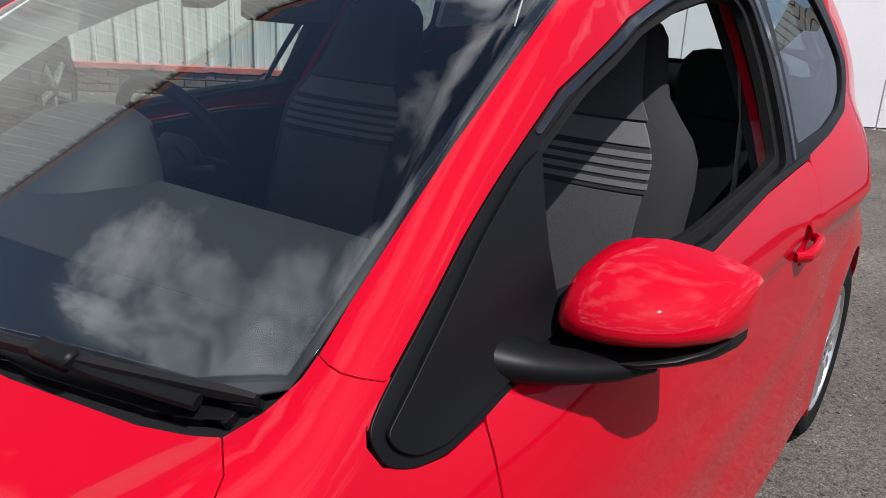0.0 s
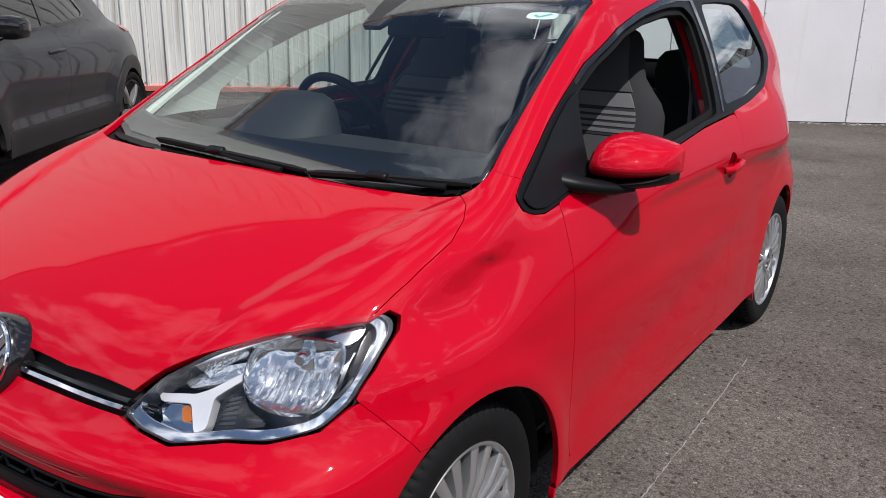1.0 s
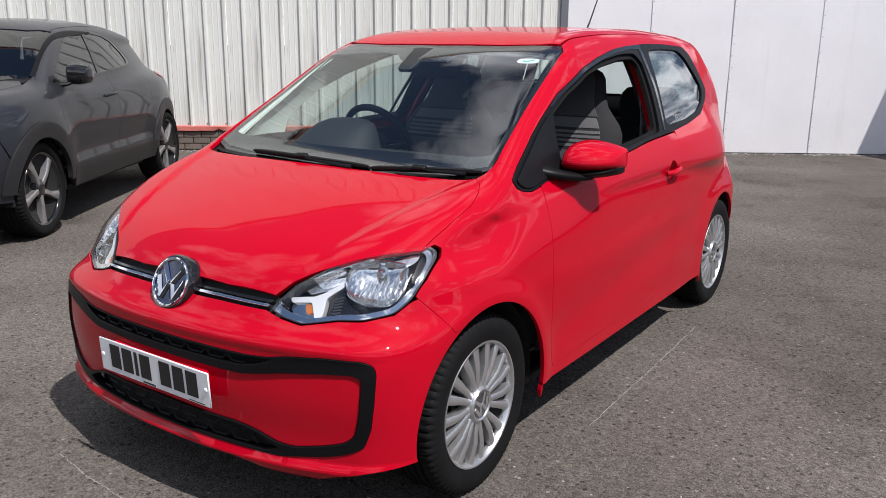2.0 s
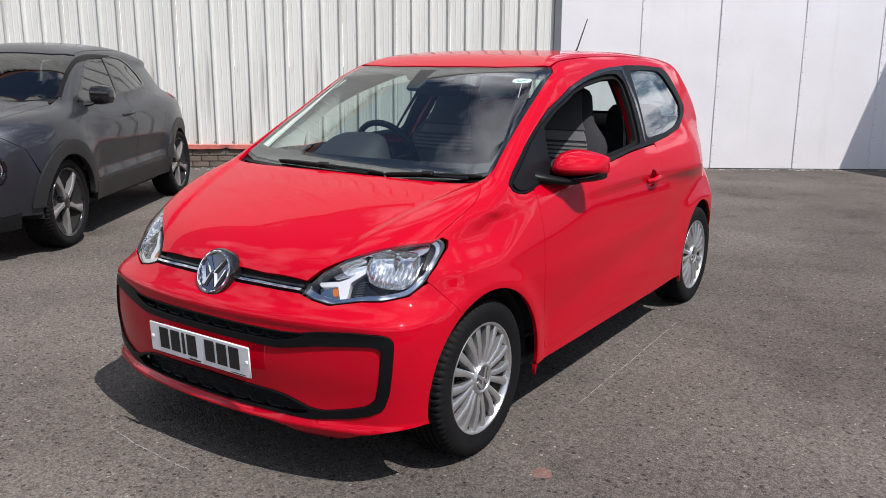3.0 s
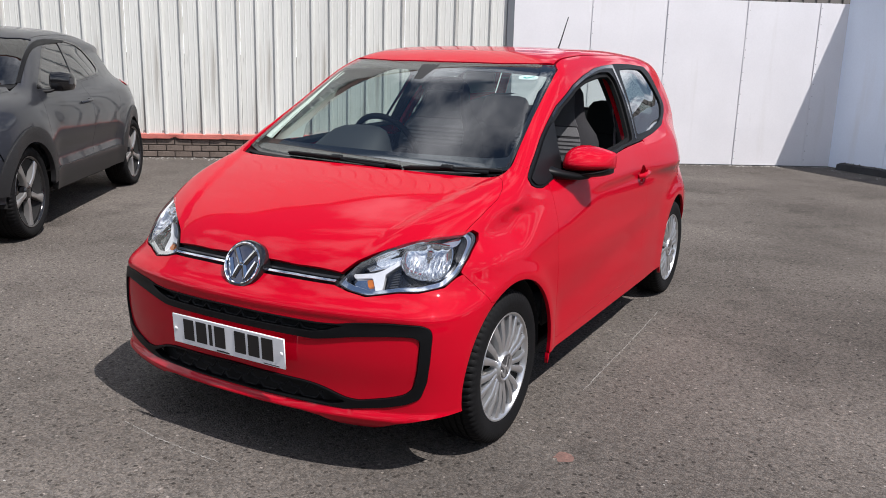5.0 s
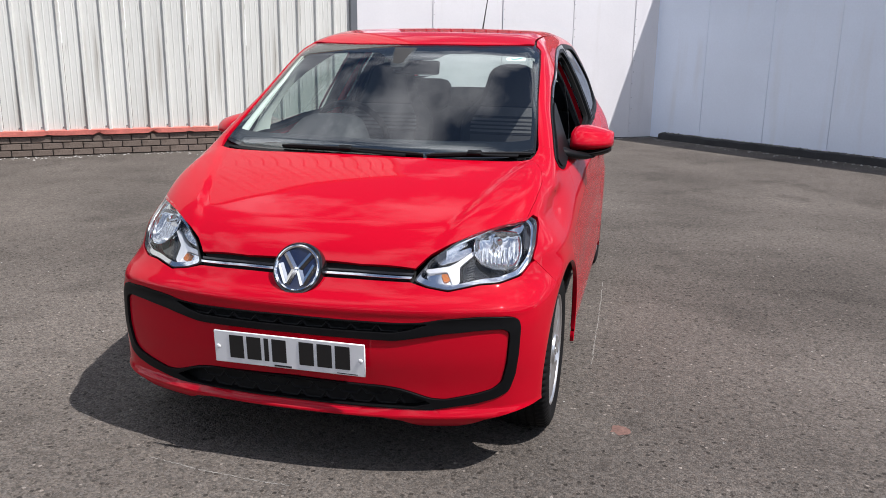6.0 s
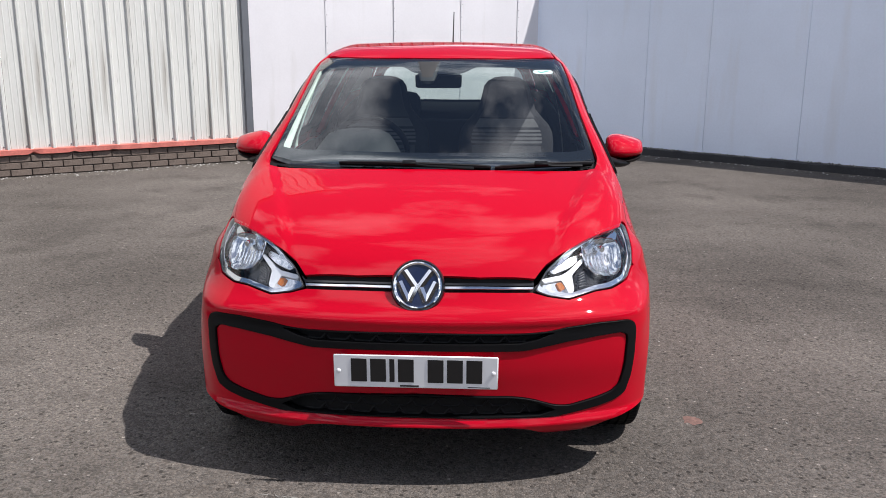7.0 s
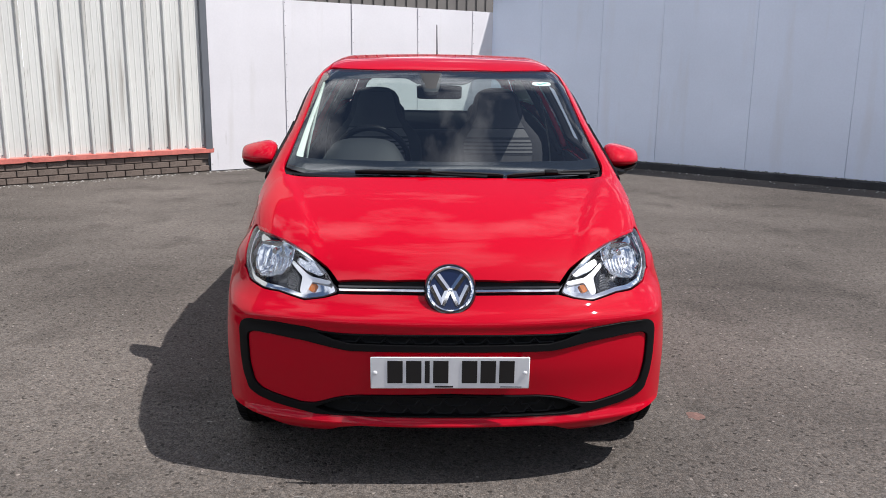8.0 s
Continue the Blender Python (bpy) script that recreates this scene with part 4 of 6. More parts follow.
panel("grille_back", upper, Round(), DARK, bumper, F, off=-0.045, thick=0.01, gap=-0.03, cell=0.05)
panel("grille_back", lower, Round(), DARK, bumper, F, off=-0.05, thick=0.01, gap=-0.03, cell=0.05)


def honeycomb(xs, z0, z1, cell, deep):
    """Bars of a honeycomb that follow the bumper's curve."""
    segs = []
    h = cell * 0.5
    rows = max(1, round((z1 - z0) / (cell * 0.42)))
    dz = (z1 - z0) / rows
    x = -xs
    i = 0
    while x < xs:
        for r in range(rows + 1):
            z = z0 + r * dz
            o = h if r % 2 else 0
            a, b, c = x + o, x + o + cell * 0.62, x + o + cell
            segs.append([(a, z), (b, z)])
            if r < rows:
                segs.append([(b, z), (c - h + cell * 0.5 - cell * 0.12, z + dz)])
                segs.append([(a, z), (a - cell * 0.26, z + dz)])
        x += cell
        i += 1
    pieces = []
    for s in segs:
        if max(abs(p[0]) for p in s) > xs:
            continue
        q = lift("front", s, F, gap=0.03, closed=False)
        q = q + np.array([0, deep, 0])
        pieces.append(tube(q, 0.0035, 4, flat=1.0, up=(0, -1, 0.1)))
    return join(*pieces)


part("grille_mesh", *honeycomb(0.36, 0.507, 0.530, 0.082, 0.010), BLACK, bumper, "black honeycomb grille")
part("grille_mesh", *honeycomb(0.37, 0.260, 0.316, 0.082, 0.014), BLACK, bumper, "black honeycomb grille")
# slot with chrome strip above the bumper
panel("nose_slot", lift("front", both([(0, 0.71), (0.377, 0.70), (0.38, 0.648), (0, 0.645)]), F), FRONT, DARK, car, F, "black slot under the bonnet edge", off=-0.022, thick=0.01, cell=0.05)
twice("chrome_strip", lift("front", [(0.07, 0.671), (0.2, 0.671), (0.372, 0.667), (0.369, 0.659), (0.2, 0.6625), (0.07, 0.6625)], F), FRONT, CHROME, "thin chrome strip", off=0.003, thick=0.02, cell=0.03)
twice("gloss_strip", lift("front", [(0.07, 0.682), (0.2, 0.682), (0.376, 0.679), (0.373, 0.6705), (0.2, 0.6745), (0.07, 0.6745)], F), FRONT, GLOSS, "", off=-0.003, thick=0.02, cell=0.03)

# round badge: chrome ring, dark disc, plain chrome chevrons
badge_at = cast(F, np.array([[0.0, -1.0, 0.672]]), np.array([[0.0, 1.0, 0.0]]))[0]
B_M = Matrix.Translation(Vector(badge_at) + Vector((0, -0.014, 0.002))) @ pose(0, 0, 0, -24, 0, 0) @ pose(0, 0, 0, 0, 0, 90)
badge = part("badge", *moved(lathe([(0.035, 0.088), (-0.004, 0.088), (-0.012, 0.083), (-0.013, 0.076), (-0.008, 0.070), (-0.008, 0.0)], 56), B_M), GLOSS, car, "round chrome and dark badge")
part("ring", *moved(lathe([(-0.010, 0.0785), (-0.0165, 0.077), (-0.0175, 0.073), (-0.0145, 0.0685), (-0.008, 0.068)], 56), B_M), CHROME, badge, "chrome ring")
INKBLUE = material("ink_blue", (0.008, 0.014, 0.045), rough=0.15, coat=1.0)
part("disc", *moved(lathe([(-0.0095, 0.0685), (-0.0105, 0.0)], 40), B_M), INKBLUE, badge, "dark blue disc")
bars = []
for s in (1, -1):
    for (a, b), (c, d) in (((0.044, 0.048), (0.004, -0.008)), ((0.060, 0.012), (0.030, -0.050)), ((0.028, -0.052), (0.004, 0.004))):
        part("chevron_bar", *moved(tube([(-0.012, s * -a, b), (-0.012, s * -c, d)], 0.0105, 4, flat=0.45, up=(1, 0, 0)), B_M), CHROME, badge, "chrome bar")

# number plate with plain bars
PL = pose(0, -0.006, 0.421, 3, 0, 0)
plate = part("number_plate", *moved(box((0.52, 0.006, 0.111), (0, 0, 0), 0.003), PL), WHITE_PLASTIC, car, "white number plate with black bars")
x = -0.205
for i, w in enumerate((0.05, 0.05, 0.016, 0.05, 0, 0.05, 0.05, 0.05)):
    if w:
        part("character_bar", *moved(box((w, 0.0016, 0.079), (x + w / 2, -0.0036, 0.004), 0.0008), PL), INK, plate, "black bar")
    x += (w + 0.011) if w else 0.033
part("maker_bar", *moved(box((0.06, 0.001, 0.006), (-0.02, -0.0034, -0.048), 0.0004), PL), INK, plate)
part("maker_bar", *moved(box((0.07, 0.001, 0.003), (0.20, -0.0034, -0.049), 0.0004), PL), INK, plate)
for s in (1, -1):
    part("screw_cap", *moved(lathe([(-0.007, 0.0), (-0.007, 0.004), (-0.005, 0.007), (0, 0.008)], 12), PL @ pose(s * 0.245, 0, 0, 0, 0, 90)), WHITE_PLASTIC, plate)
part("plate_plinth", *box((0.44, 0.03, 0.085), (0, 0.018, 0.421), 0.006), RED, bumper)

def only(v, faces):
    """Drops the points that no face uses."""
    at = {q: i for i, q in enumerate(sorted({q for f in faces for q in f}))}
    return [v[q] for q in at], [tuple(at[q] for q in f) for f in faces]


# headlamps
LAMP = [(0.376, 0.657), (0.42, 0.718), (0.484, 0.762), (0.55, 0.793), (0.60, 0.811), (0.66, 0.820), (0.697, 0.821), (0.713, 0.809), (0.723, 0.79), (0.729, 0.74), (0.724, 0.695), (0.70, 0.660), (0.64, 0.647), (0.58, 0.646), (0.488, 0.631), (0.42, 0.642)]

BOWL = [(0.556, 0.780), (0.550, 0.755), (0.560, 0.722), (0.582, 0.694), (0.622, 0.678), (0.665, 0.672), (0.688, 0.682), (0.697, 0.712), (0.691, 0.752), (0.676, 0.778), (0.622, 0.787)]


def inset(pts, by, cx=0.58, cz=0.725):
    return [(cx + (a - cx) * by, cz + (b - cz) * by) for a, b in pts]


lamp_line = lift("front", rounded(LAMP, 0.012, 3), F)
LAMP_D = (-0.45, 0.86, -0.2)
lamps = twice("headlamp", lamp_line, LAMP_D, LENS, "clear headlamp with chrome reflector and amber indicator", off=0.0, thick=0.004, gap=0.003, cell=0.03)
OPTIC = material("lamp_reflector", (0.88, 0.90, 0.92), rough=0.12, metal=0.9, bump=0.0015, bump_scale=60)
MIRRORED = material("lamp_mirror", (0.74, 0.76, 0.78), rough=0.10, metal=0.95, bump=0.0006, bump_scale=45)
SMOKE = material("lamp_bezel", (0.05, 0.052, 0.056), rough=0.3, metal=0.3, coat=0.4)
HOUSE = material("lamp_housing", (0.07, 0.073, 0.08), rough=0.25, metal=0.7)
BEZEL = material("pale_bezel", (0.82, 0.83, 0.85), rough=0.25, metal=0.4)
for s, lamp in ((1, lamps[0]), (-1, lamps[1])):
    def mir(a):
        return a if s == 1 else mirror(a)
    facing = Planar((LAMP_D[0] * s, LAMP_D[1], LAMP_D[2]))
    panel("housing", mir(lamp_line), facing, HOUSE, lamp, F, "dark silvery lamp housing", off=-0.092, thick=0.002, gap=-0.002, cell=0.03)
    panel("seal", mir(lamp_line), facing, HOUSE, lamp, F, off=-0.003, thick=0.05, gap=0.001, cell=0.03, holes=[mir(lift("front", rounded(inset(LAMP, 0.972), 0.012, 3), F))])
    panel("chrome_rim", mir(lift("front", rounded(inset(LAMP, 0.98), 0.012, 3), F)), facing, CHROME, lamp, F, "chrome rim", off=-0.010, thick=0.05, gap=0.001, cell=0.03,
          holes=[mir(lift("front", rounded([(a + (0.006 if a < 0.6 else -0.004), b + (0.012 if b < 0.72 else -0.004)) for a, b in inset(LAMP, 0.955)], 0.015, 3), F))])
    # shield-shaped reflector bowl with a chrome edge, flutes and a bulb shield
    def sunk(rows):
        rows = np.array(rows)
        p = cast(F, np.stack([rows[:, 0], rows[:, 0] * 0 - 1.0, rows[:, 1]], 1), np.tile([[0.0, 1.0, 0.0]], (len(rows), 1)))
        p = (p + rows[:, 2:] * np.array([[-0.40, 0.90, -0.10]])) * np.array([[s, 1, 1]])
        return [tuple(q) for q in p.tolist()]
    bx, bz = 0.628, 0.730
    ring_v, ring_f, edge = [], [], rounded(BOWL, 0.016, 3)
    nb = len(edge)
    for shrink, deep in ((1.03, 0.014), (1.0, 0.012), (0.97, 0.022), (0.86, 0.038), (0.62, 0.054), (0.30, 0.062)):
        ring_v += [(bx + (a - bx) * shrink, bz + (b - bz) * shrink, deep + 0.012) for a, b in edge]
    ring_v = sunk(ring_v)
    for k in range(5):
        ring_f += [(k * nb + q, k * nb + (q + 1) % nb, (k + 1) * nb + (q + 1) % nb, (k + 1) * nb + q) for q in range(nb)]
    ring_f.append(tuple(range(5 * nb, 6 * nb)))
    part("reflector_bowl", *only(ring_v, ring_f[nb * 2:]), MIRRORED, lamp, "faceted chrome reflector bowl")
    part("bowl_edge", *only(ring_v, ring_f[:nb * 2]), CHROME, lamp, "thin chrome edge")
    part("bulb_shield", *tube(sunk([(bx + 0.002, bz + 0.026, 0.062), (bx + 0.002, bz + 0.024, 0.042), (bx + 0.002, bz + 0.023, 0.034)]), [0.014, 0.013, 0.009], 14), CHROME, lamp)
    for k in range(9):
        xx = bx - 0.052 + 0.013 * k
        low = -0.040 + 0.010 * abs(k - 4.5) / 4
        part("flute", *tube(sunk([(xx, bz + 0.004, 0.060), (xx, bz - 0.018, 0.056), (xx, bz + low, 0.042)]), [0.0032, 0.0036, 0.002], 6), OPTIC, lamp)
    # pale boomerang bezel, amber indicator, inner running-light block
    def tri(pts, dy, mat, name, off, thick=0.02, label=""):
        panel(name, mir(lift("front", rounded(pts, 0.006, 2), F, gap=0.015)), facing, mat, lamp, F, label, off=off, thick=thick, gap=0.0, cell=0.02)
    tri([(0.404, 0.697), (0.479, 0.704), (0.503, 0.715), (0.551, 0.752), (0.557, 0.743), (0.514, 0.702), (0.522, 0.658), (0.504, 0.650), (0.478, 0.690), (0.414, 0.687)], 0, BEZEL, "bezel", -0.032, 0.03, "pale chrome bezel")
    tri([(0.408, 0.684), (0.483, 0.687), (0.505, 0.652), (0.44, 0.648)], 0, CHROME, "indicator_reflector", -0.045, 0.02)
    tri([(0.460, 0.684), (0.481, 0.685), (0.492, 0.666), (0.474, 0.661)], 0, AMBER, "indicator", -0.036, 0.02, "amber indicator")
    tri([(0.432, 0.726), (0.490, 0.755), (0.538, 0.768), (0.545, 0.755), (0.505, 0.729), (0.455, 0.714)], 0, OPTIC, "running_light", -0.045, 0.02, "faceted running light reflector")
    tri([(0.640, 0.795), (0.688, 0.813), (0.694, 0.796), (0.684, 0.784)], 0, CHROME, "upper_bezel", -0.022, 0.02)
    tri([(0.697, 0.790), (0.700, 0.812), (0.716, 0.800), (0.719, 0.745), (0.712, 0.735)], 0, GLOSS, "outer_infill", -0.028, 0.02, "gloss black infill")
    tri([(0.528, 0.700), (0.562, 0.736), (0.560, 0.715), (0.578, 0.692), (0.620, 0.668), (0.534, 0.656)], 0, GLOSS, "dark_infill", -0.04, 0.02)
    for k in range(6):
        tri([(0.540, 0.664 + k * 0.007), (0.570 - k * 0.001, 0.668 + k * 0.008), (0.570 - k * 0.001, 0.671 + k * 0.008), (0.540, 0.667 + k * 0.007)], 0, SMOKE, "infill_rib", -0.036, 0.004)

# cowl, wipers, aerial, handle
panel("cowl", lift("top", both([(0, 0.735), (0.40, 0.745), (0.56, 0.775), (0.645, 0.80), (0.655, 0.85), (0.60, 0.845), (0.4, 0.82), (0, 0.81)]), F), TOP, BLACK, car, F, "black plastic cowl under the windscreen", off=-0.02, thick=0.04, gap=-0.012, cell=0.03)
panel("cowl_lip", lift("top", both([(0, 0.742), (0.40, 0.755), (0.56, 0.785), (0.62, 0.805), (0.62, 0.815), (0.4, 0.775), (0, 0.76)]), F), TOP, SATIN, car, F, "", off=-0.008, thick=0.02, gap=0.0, cell=0.03)


def on_screen(x, z, off):
    p = cast(F, np.array([[x, -1.0, z]]), np.array([[0.0, 1.0, 0.0]]))
    n = slope(F, p)
    return Vector(p[0] + off * n[0] / np.linalg.norm(n[0]))


for a, b, xc in (((-0.362, 0.772, 0.982), (0.235, 0.742, 0.974), 0.47), ((0.25, 0.735, 0.973), (0.637, 0.830, 0.983), 0.47)):
    a, b = Vector(a), Vector(b)
    bow = [a.lerp(b, i / 14) + Vector((0, -0.012 * math.sin(math.pi * i / 14), 0.004 * math.sin(math.pi * i / 14))) for i in range(15)]
    w = part("wiper", *tube(bow, [0.004] + [0.0075] * 13 + [0.005], 6, flat=1.2, up=(0, -0.5, 0.85)), BLACK, car, "black windscreen wiper parked on the cowl")
    part("blade", *tube([p + Vector((0, 0.006, -0.007)) for p in bow], 0.004, 4, flat=1.8, up=(0, -0.5, 0.85)), RUBBER, w)
    mid = a.lerp(b, xc) + Vector((0, -0.016, 0.008))
    armline = [mid + Vector((0, -0.002, 0))] + [a.lerp(b, xc + u) + Vector((0, -0.018 - 0.004 * u, 0.002 - 0.016 * u)) for u in (0.12, 0.27, 0.42)]
    part("arm", *tube(armline, [0.006, 0.007, 0.0085, 0.009], 8, flat=0.6, up=(0, -0.5, 0.85)), SATIN, w)
    part("clip", *moved(box((0.055, 0.024, 0.016), (0, 0, 0), 0.004), Matrix.Translation(mid) @ pose(0, 0, 0, 25, 0, 4)), SATIN, w)
aerial = part("aerial", *tube([(0.012, 2.905, 1.455), (0.012, 2.95, 1.505), (0.012, 3.07, 1.672)], [0.006, 0.0045, 0.003], 8), BLACK, car, "short black roof aerial")
part("foot", *loft([((0.012, 2.90, 1.450), 0.026, 0.04, 2.2), ((0.012, 2.905, 1.464), 0.02, 0.03, 2.2), ((0.012, 2.912, 1.474), 0.01, 0.014, 2)], 16), BLACK, aerial)
for s, door in ((1, doors[0]), (-1, doors[1])):
    hx = float(cast(F, np.array([[2.0, 2.155, 0.84]]), np.array([[-1.0, 0, 0]]))[0][0])
    cup = lathe([(0.001, 0.0465), (-0.003, 0.043), (-0.014, 0.037), (-0.024, 0.024), (-0.027, 0.0)], 32)
    part("handle_recess", *moved(cup, pose(s * hx, 2.155, 0.846, 0, s * 3, 0 if s == 1 else 180)), RED, door, "scooped recess behind the door pull")
    part("door_handle", *tube([(s * (hx + 0.004), 2.085, 0.838), (s * (hx + 0.024), 2.105, 0.841), (s * (hx + 0.028), 2.155, 0.846), (s * (hx + 0.024), 2.205, 0.850), (s * (hx + 0.004), 2.225, 0.852)], [0.009, 0.011, 0.0115, 0.011, 0.008], 10, flat=1.25), RED, door, "red door pull")
    # mirror: a wedge-nosed cap over a black lower shell, on an arm that grows out of the triangle
    CAP = [(0.750, 1.19, 1.235, 0.985, 1.025), (0.753, 1.168, 1.250, 0.966, 1.050), (0.764, 1.156, 1.265, 0.962, 1.063), (0.785, 1.150, 1.282, 0.960, 1.070), (0.815, 1.154, 1.302, 0.960, 1.070),
           (0.85, 1.170, 1.320, 0.963, 1.063), (0.88, 1.195, 1.331, 0.967, 1.055), (0.905, 1.228, 1.338, 0.972, 1.047), (0.917, 1.258, 1.340, 0.976, 1.042), (0.924, 1.295, 1.338, 0.984, 1.034)]
    CAP = [(x, y0, y1, z0 - 0.013, z1 - 0.013) for x, y0, y1, z0, z1 in CAP]

    def shell(sections, split, low=0.0):
        v, fs, n = [], [], 25
        for x, y0, y1, z0, z1 in sections:
            zm = z0 + (z1 - z0) * split
            for k in range(n):
                u = 2 * k / (n - 1) - 1
                e = abs(u)
                v.append((s * x, y0 + (y1 - y0) * e ** 1.75 + (0.012 * (e - 0.9) / 0.1 if e > 0.9 else 0), zm + ((z1 - zm) * math.sin(e * 1.48) / math.sin(1.48) if u > 0 else (z0 - zm) * math.sin(e * 1.48) / math.sin(1.48)) - low * (1 - e)))
        m = len(sections)
        for a in range(m - 1):
            for k in range(n):
                q = (a * n + k, a * n + (k + 1) % n, (a + 1) * n + (k + 1) % n, (a + 1) * n + k)
                fs.append(q if s == 1 else q[::-1])
        ends = [tuple(range(n))[::-1], tuple((m - 1) * n + k for k in range(n))]
        return v, fs + [q if s == 1 else q[::-1] for q in ends]
    part("door_mirror", *shell(CAP, 0.36), RED, door, "red door mirror on a black foot")
    part("mirror_foot", *shell([(x + 0.002 * (0.5 - a / 9), y0 + 0.012, y1 - 0.004, 0.922 + 0.036 * (abs(a - 3.2) / 6) ** 1.7, z0 + 0.012) for a, (x, y0, y1, z0, z1) in enumerate(CAP[:-1])], 0.7), SATIN, door, "black lower mirror shell")
    part("mirror_arm", *tube([(s * 0.69, 1.075, 0.966), (s * 0.728, 1.088, 0.960), (s * 0.756, 1.108, 0.953), (s * 0.785, 1.142, 0.945), (s * 0.815, 1.185, 0.939), (s * 0.845, 1.225, 0.937)], [0.046, 0.041, 0.034, 0.029, 0.025, 0.016], 20, flat=0.62, up=(0, 0, 1)), SATIN, door, "black mirror arm")
    part("mirror_glass", *moved(box((0.11, 0.004, 0.062), (0, 0, 0), 0.02, 2), pose(s * 0.838, 1.312, 1.0, 0, 0, s * 14)), CHROME, door)


# wheels
def wheel_parts(parent, m, radius, width, rim_r, spokes, spoke_fn, disc=True, names=("alloy wheel with a black tyre",)):
    w = part("wheel", *lathe([(-width * 0.85, rim_r * 0.93), (-0.02, rim_r * 0.93), (-0.055, rim_r * 0.6), (-0.075, 0.04)], 40), DARK, parent, names[0])
    w.matrix_basis = m
    hw = width / 2
    c = -hw + 0.006
    prof = [(c + hw * 0.80, rim_r * 0.985), (c + hw * 0.96, rim_r * 1.03), (c + hw * 1.06, rim_r + (radius - rim_r) * 0.42), (c + hw * 1.05, rim_r + (radius - rim_r) * 0.66), (c + hw * 0.97, radius * 0.955), (c + hw * 0.90, radius * 0.98)]
    prof += [(c + hw * 0.80, radius * 0.991)]
    for g in (0.50, 0.17, -0.17, -0.50):
        prof += [(c + hw * (g + 0.06), radius), (c + hw * (g + 0.055), radius - 0.007), (c + hw * (g - 0.055), radius - 0.007), (c + hw * (g - 0.06), radius)]
    prof += [(2 * c - x2, r2) for x2, r2 in prof[:7][::-1]]
    sh = {4, 5, 6, len(prof) - 5, len(prof) - 6, len(prof) - 7}
    blocks = {7, 10, 11, 14, 15, 18, 19, 22}

    def groove(i, j):
        if j in sh and i % 4 == 0:
            return -0.006
        if j in blocks and (i + j) % 5 == 0:
            return -0.003
        return 0
    part("tyre", *lathe(prof, 288, wobble=groove), RUBBER, w, "black rubber tyre")
    ring = lathe([(-0.05, rim_r * 0.92), (-0.016, rim_r * 0.945), (-0.006, rim_r * 0.955), (0.002, rim_r * 0.985), (0.003, rim_r * 1.01), (-0.003, rim_r * 1.022), (-0.02, rim_r * 1.0)], 64)
    spoke_fn(w, ring)
    if disc:
        part("brake_disc", *lathe([(-0.085, 0.135), (-0.078, 0.135), (-0.078, 0.075), (-0.07, 0.07), (-0.06, 0.05)], 32), STEEL, w, "worn steel brake disc")
        part("brake_caliper", *box((0.05, 0.05, 0.12), (-0.09, 0.105, 0.02), 0.01), RUST, w)
    return w


HUBGREY = material("hub_grey", (0.10, 0.10, 0.105), rough=0.4, metal=0.4)


def red_spokes(w, ring):
    part("rim", *join(ring, lathe([(-0.03, 0.070), (-0.010, 0.066), (-0.006, 0.058), (-0.012, 0.0)], 40)), SILVER, w, "silver alloy rim")
    for i in range(9):
        pieces = []
        for dd in (-0.125, 0.125):
            a = 2 * math.pi * (i + 0.25) / 9 + dd
            b = 2 * math.pi * (i + 0.25) / 9 + dd * 1.3
            r0, r1 = 0.055, 0.199
            ca, sa, cb, sb = math.cos(a), math.sin(a), math.cos(b), math.sin(b)
            v = []
            for (r, cx, sx, ww, h) in ((r0, ca, sa, 0.0105, -0.004), (0.5 * (r0 + r1), (ca + cb) / 2, (sa + sb) / 2, 0.0128, 0.003), (r1, cb, sb, 0.0178, -0.004)):
                for off, xx in ((-ww, -0.034), (-ww * 0.92, h - 0.004), (-ww * 0.45, h), (ww * 0.45, h), (ww * 0.92, h - 0.004), (ww, -0.034)):
                    v.append((xx, r * cx - off * sx, r * sx + off * cx))
            pieces.append((v, [(k * 6 + j, (k + 1) * 6 + j, (k + 1) * 6 + j + 1, k * 6 + j + 1) for k in range(2) for j in range(5)]))
        part("spoke", *join(*pieces), SILVER, w, "silver twin spoke")
    part("hub_cap", *lathe([(-0.012, 0.058), (0.001, 0.056), (0.005, 0.053), (0.0055, 0.049), (0.003, 0.046), (0.001, 0.0445), (0.001, 0.0)], 40), SILVER, w, "silver hub cap with a dark ringed disc")
    part("hub_disc", *lathe([(0.0005, 0.0445), (0.0022, 0.043), (0.0026, 0.040), (0.0018, 0.0385), (0.0018, 0.0)], 40), HUBGREY, w, "dark grey hub disc")
    bars = []
    for s in (1, -1):
        for (a, b), (c, d) in (((0.028, 0.030), (0.003, -0.005)), ((0.037, 0.008), (0.018, -0.032)), ((0.017, -0.033), (0.003, 0.003))):
            bars.append(tube([(0.0032, s * a, b), (0.0032, s * c, d)], 0.0058, 4, flat=0.3, up=(1, 0, 0)))
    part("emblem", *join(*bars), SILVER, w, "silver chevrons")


for hub, fx in ((HUB_F, 0.784), (HUB_R, 0.784)):
    for s in (1, -1):
        wheel_parts(car, pose(s * fx, hub, HUB_Z, (17 if hub == HUB_F else 41) * s, 0, 0 if s == 1 else 180), 0.2905, 0.172, 0.203, 9, red_spokes, names=("silver alloy wheel with a black tyre",))

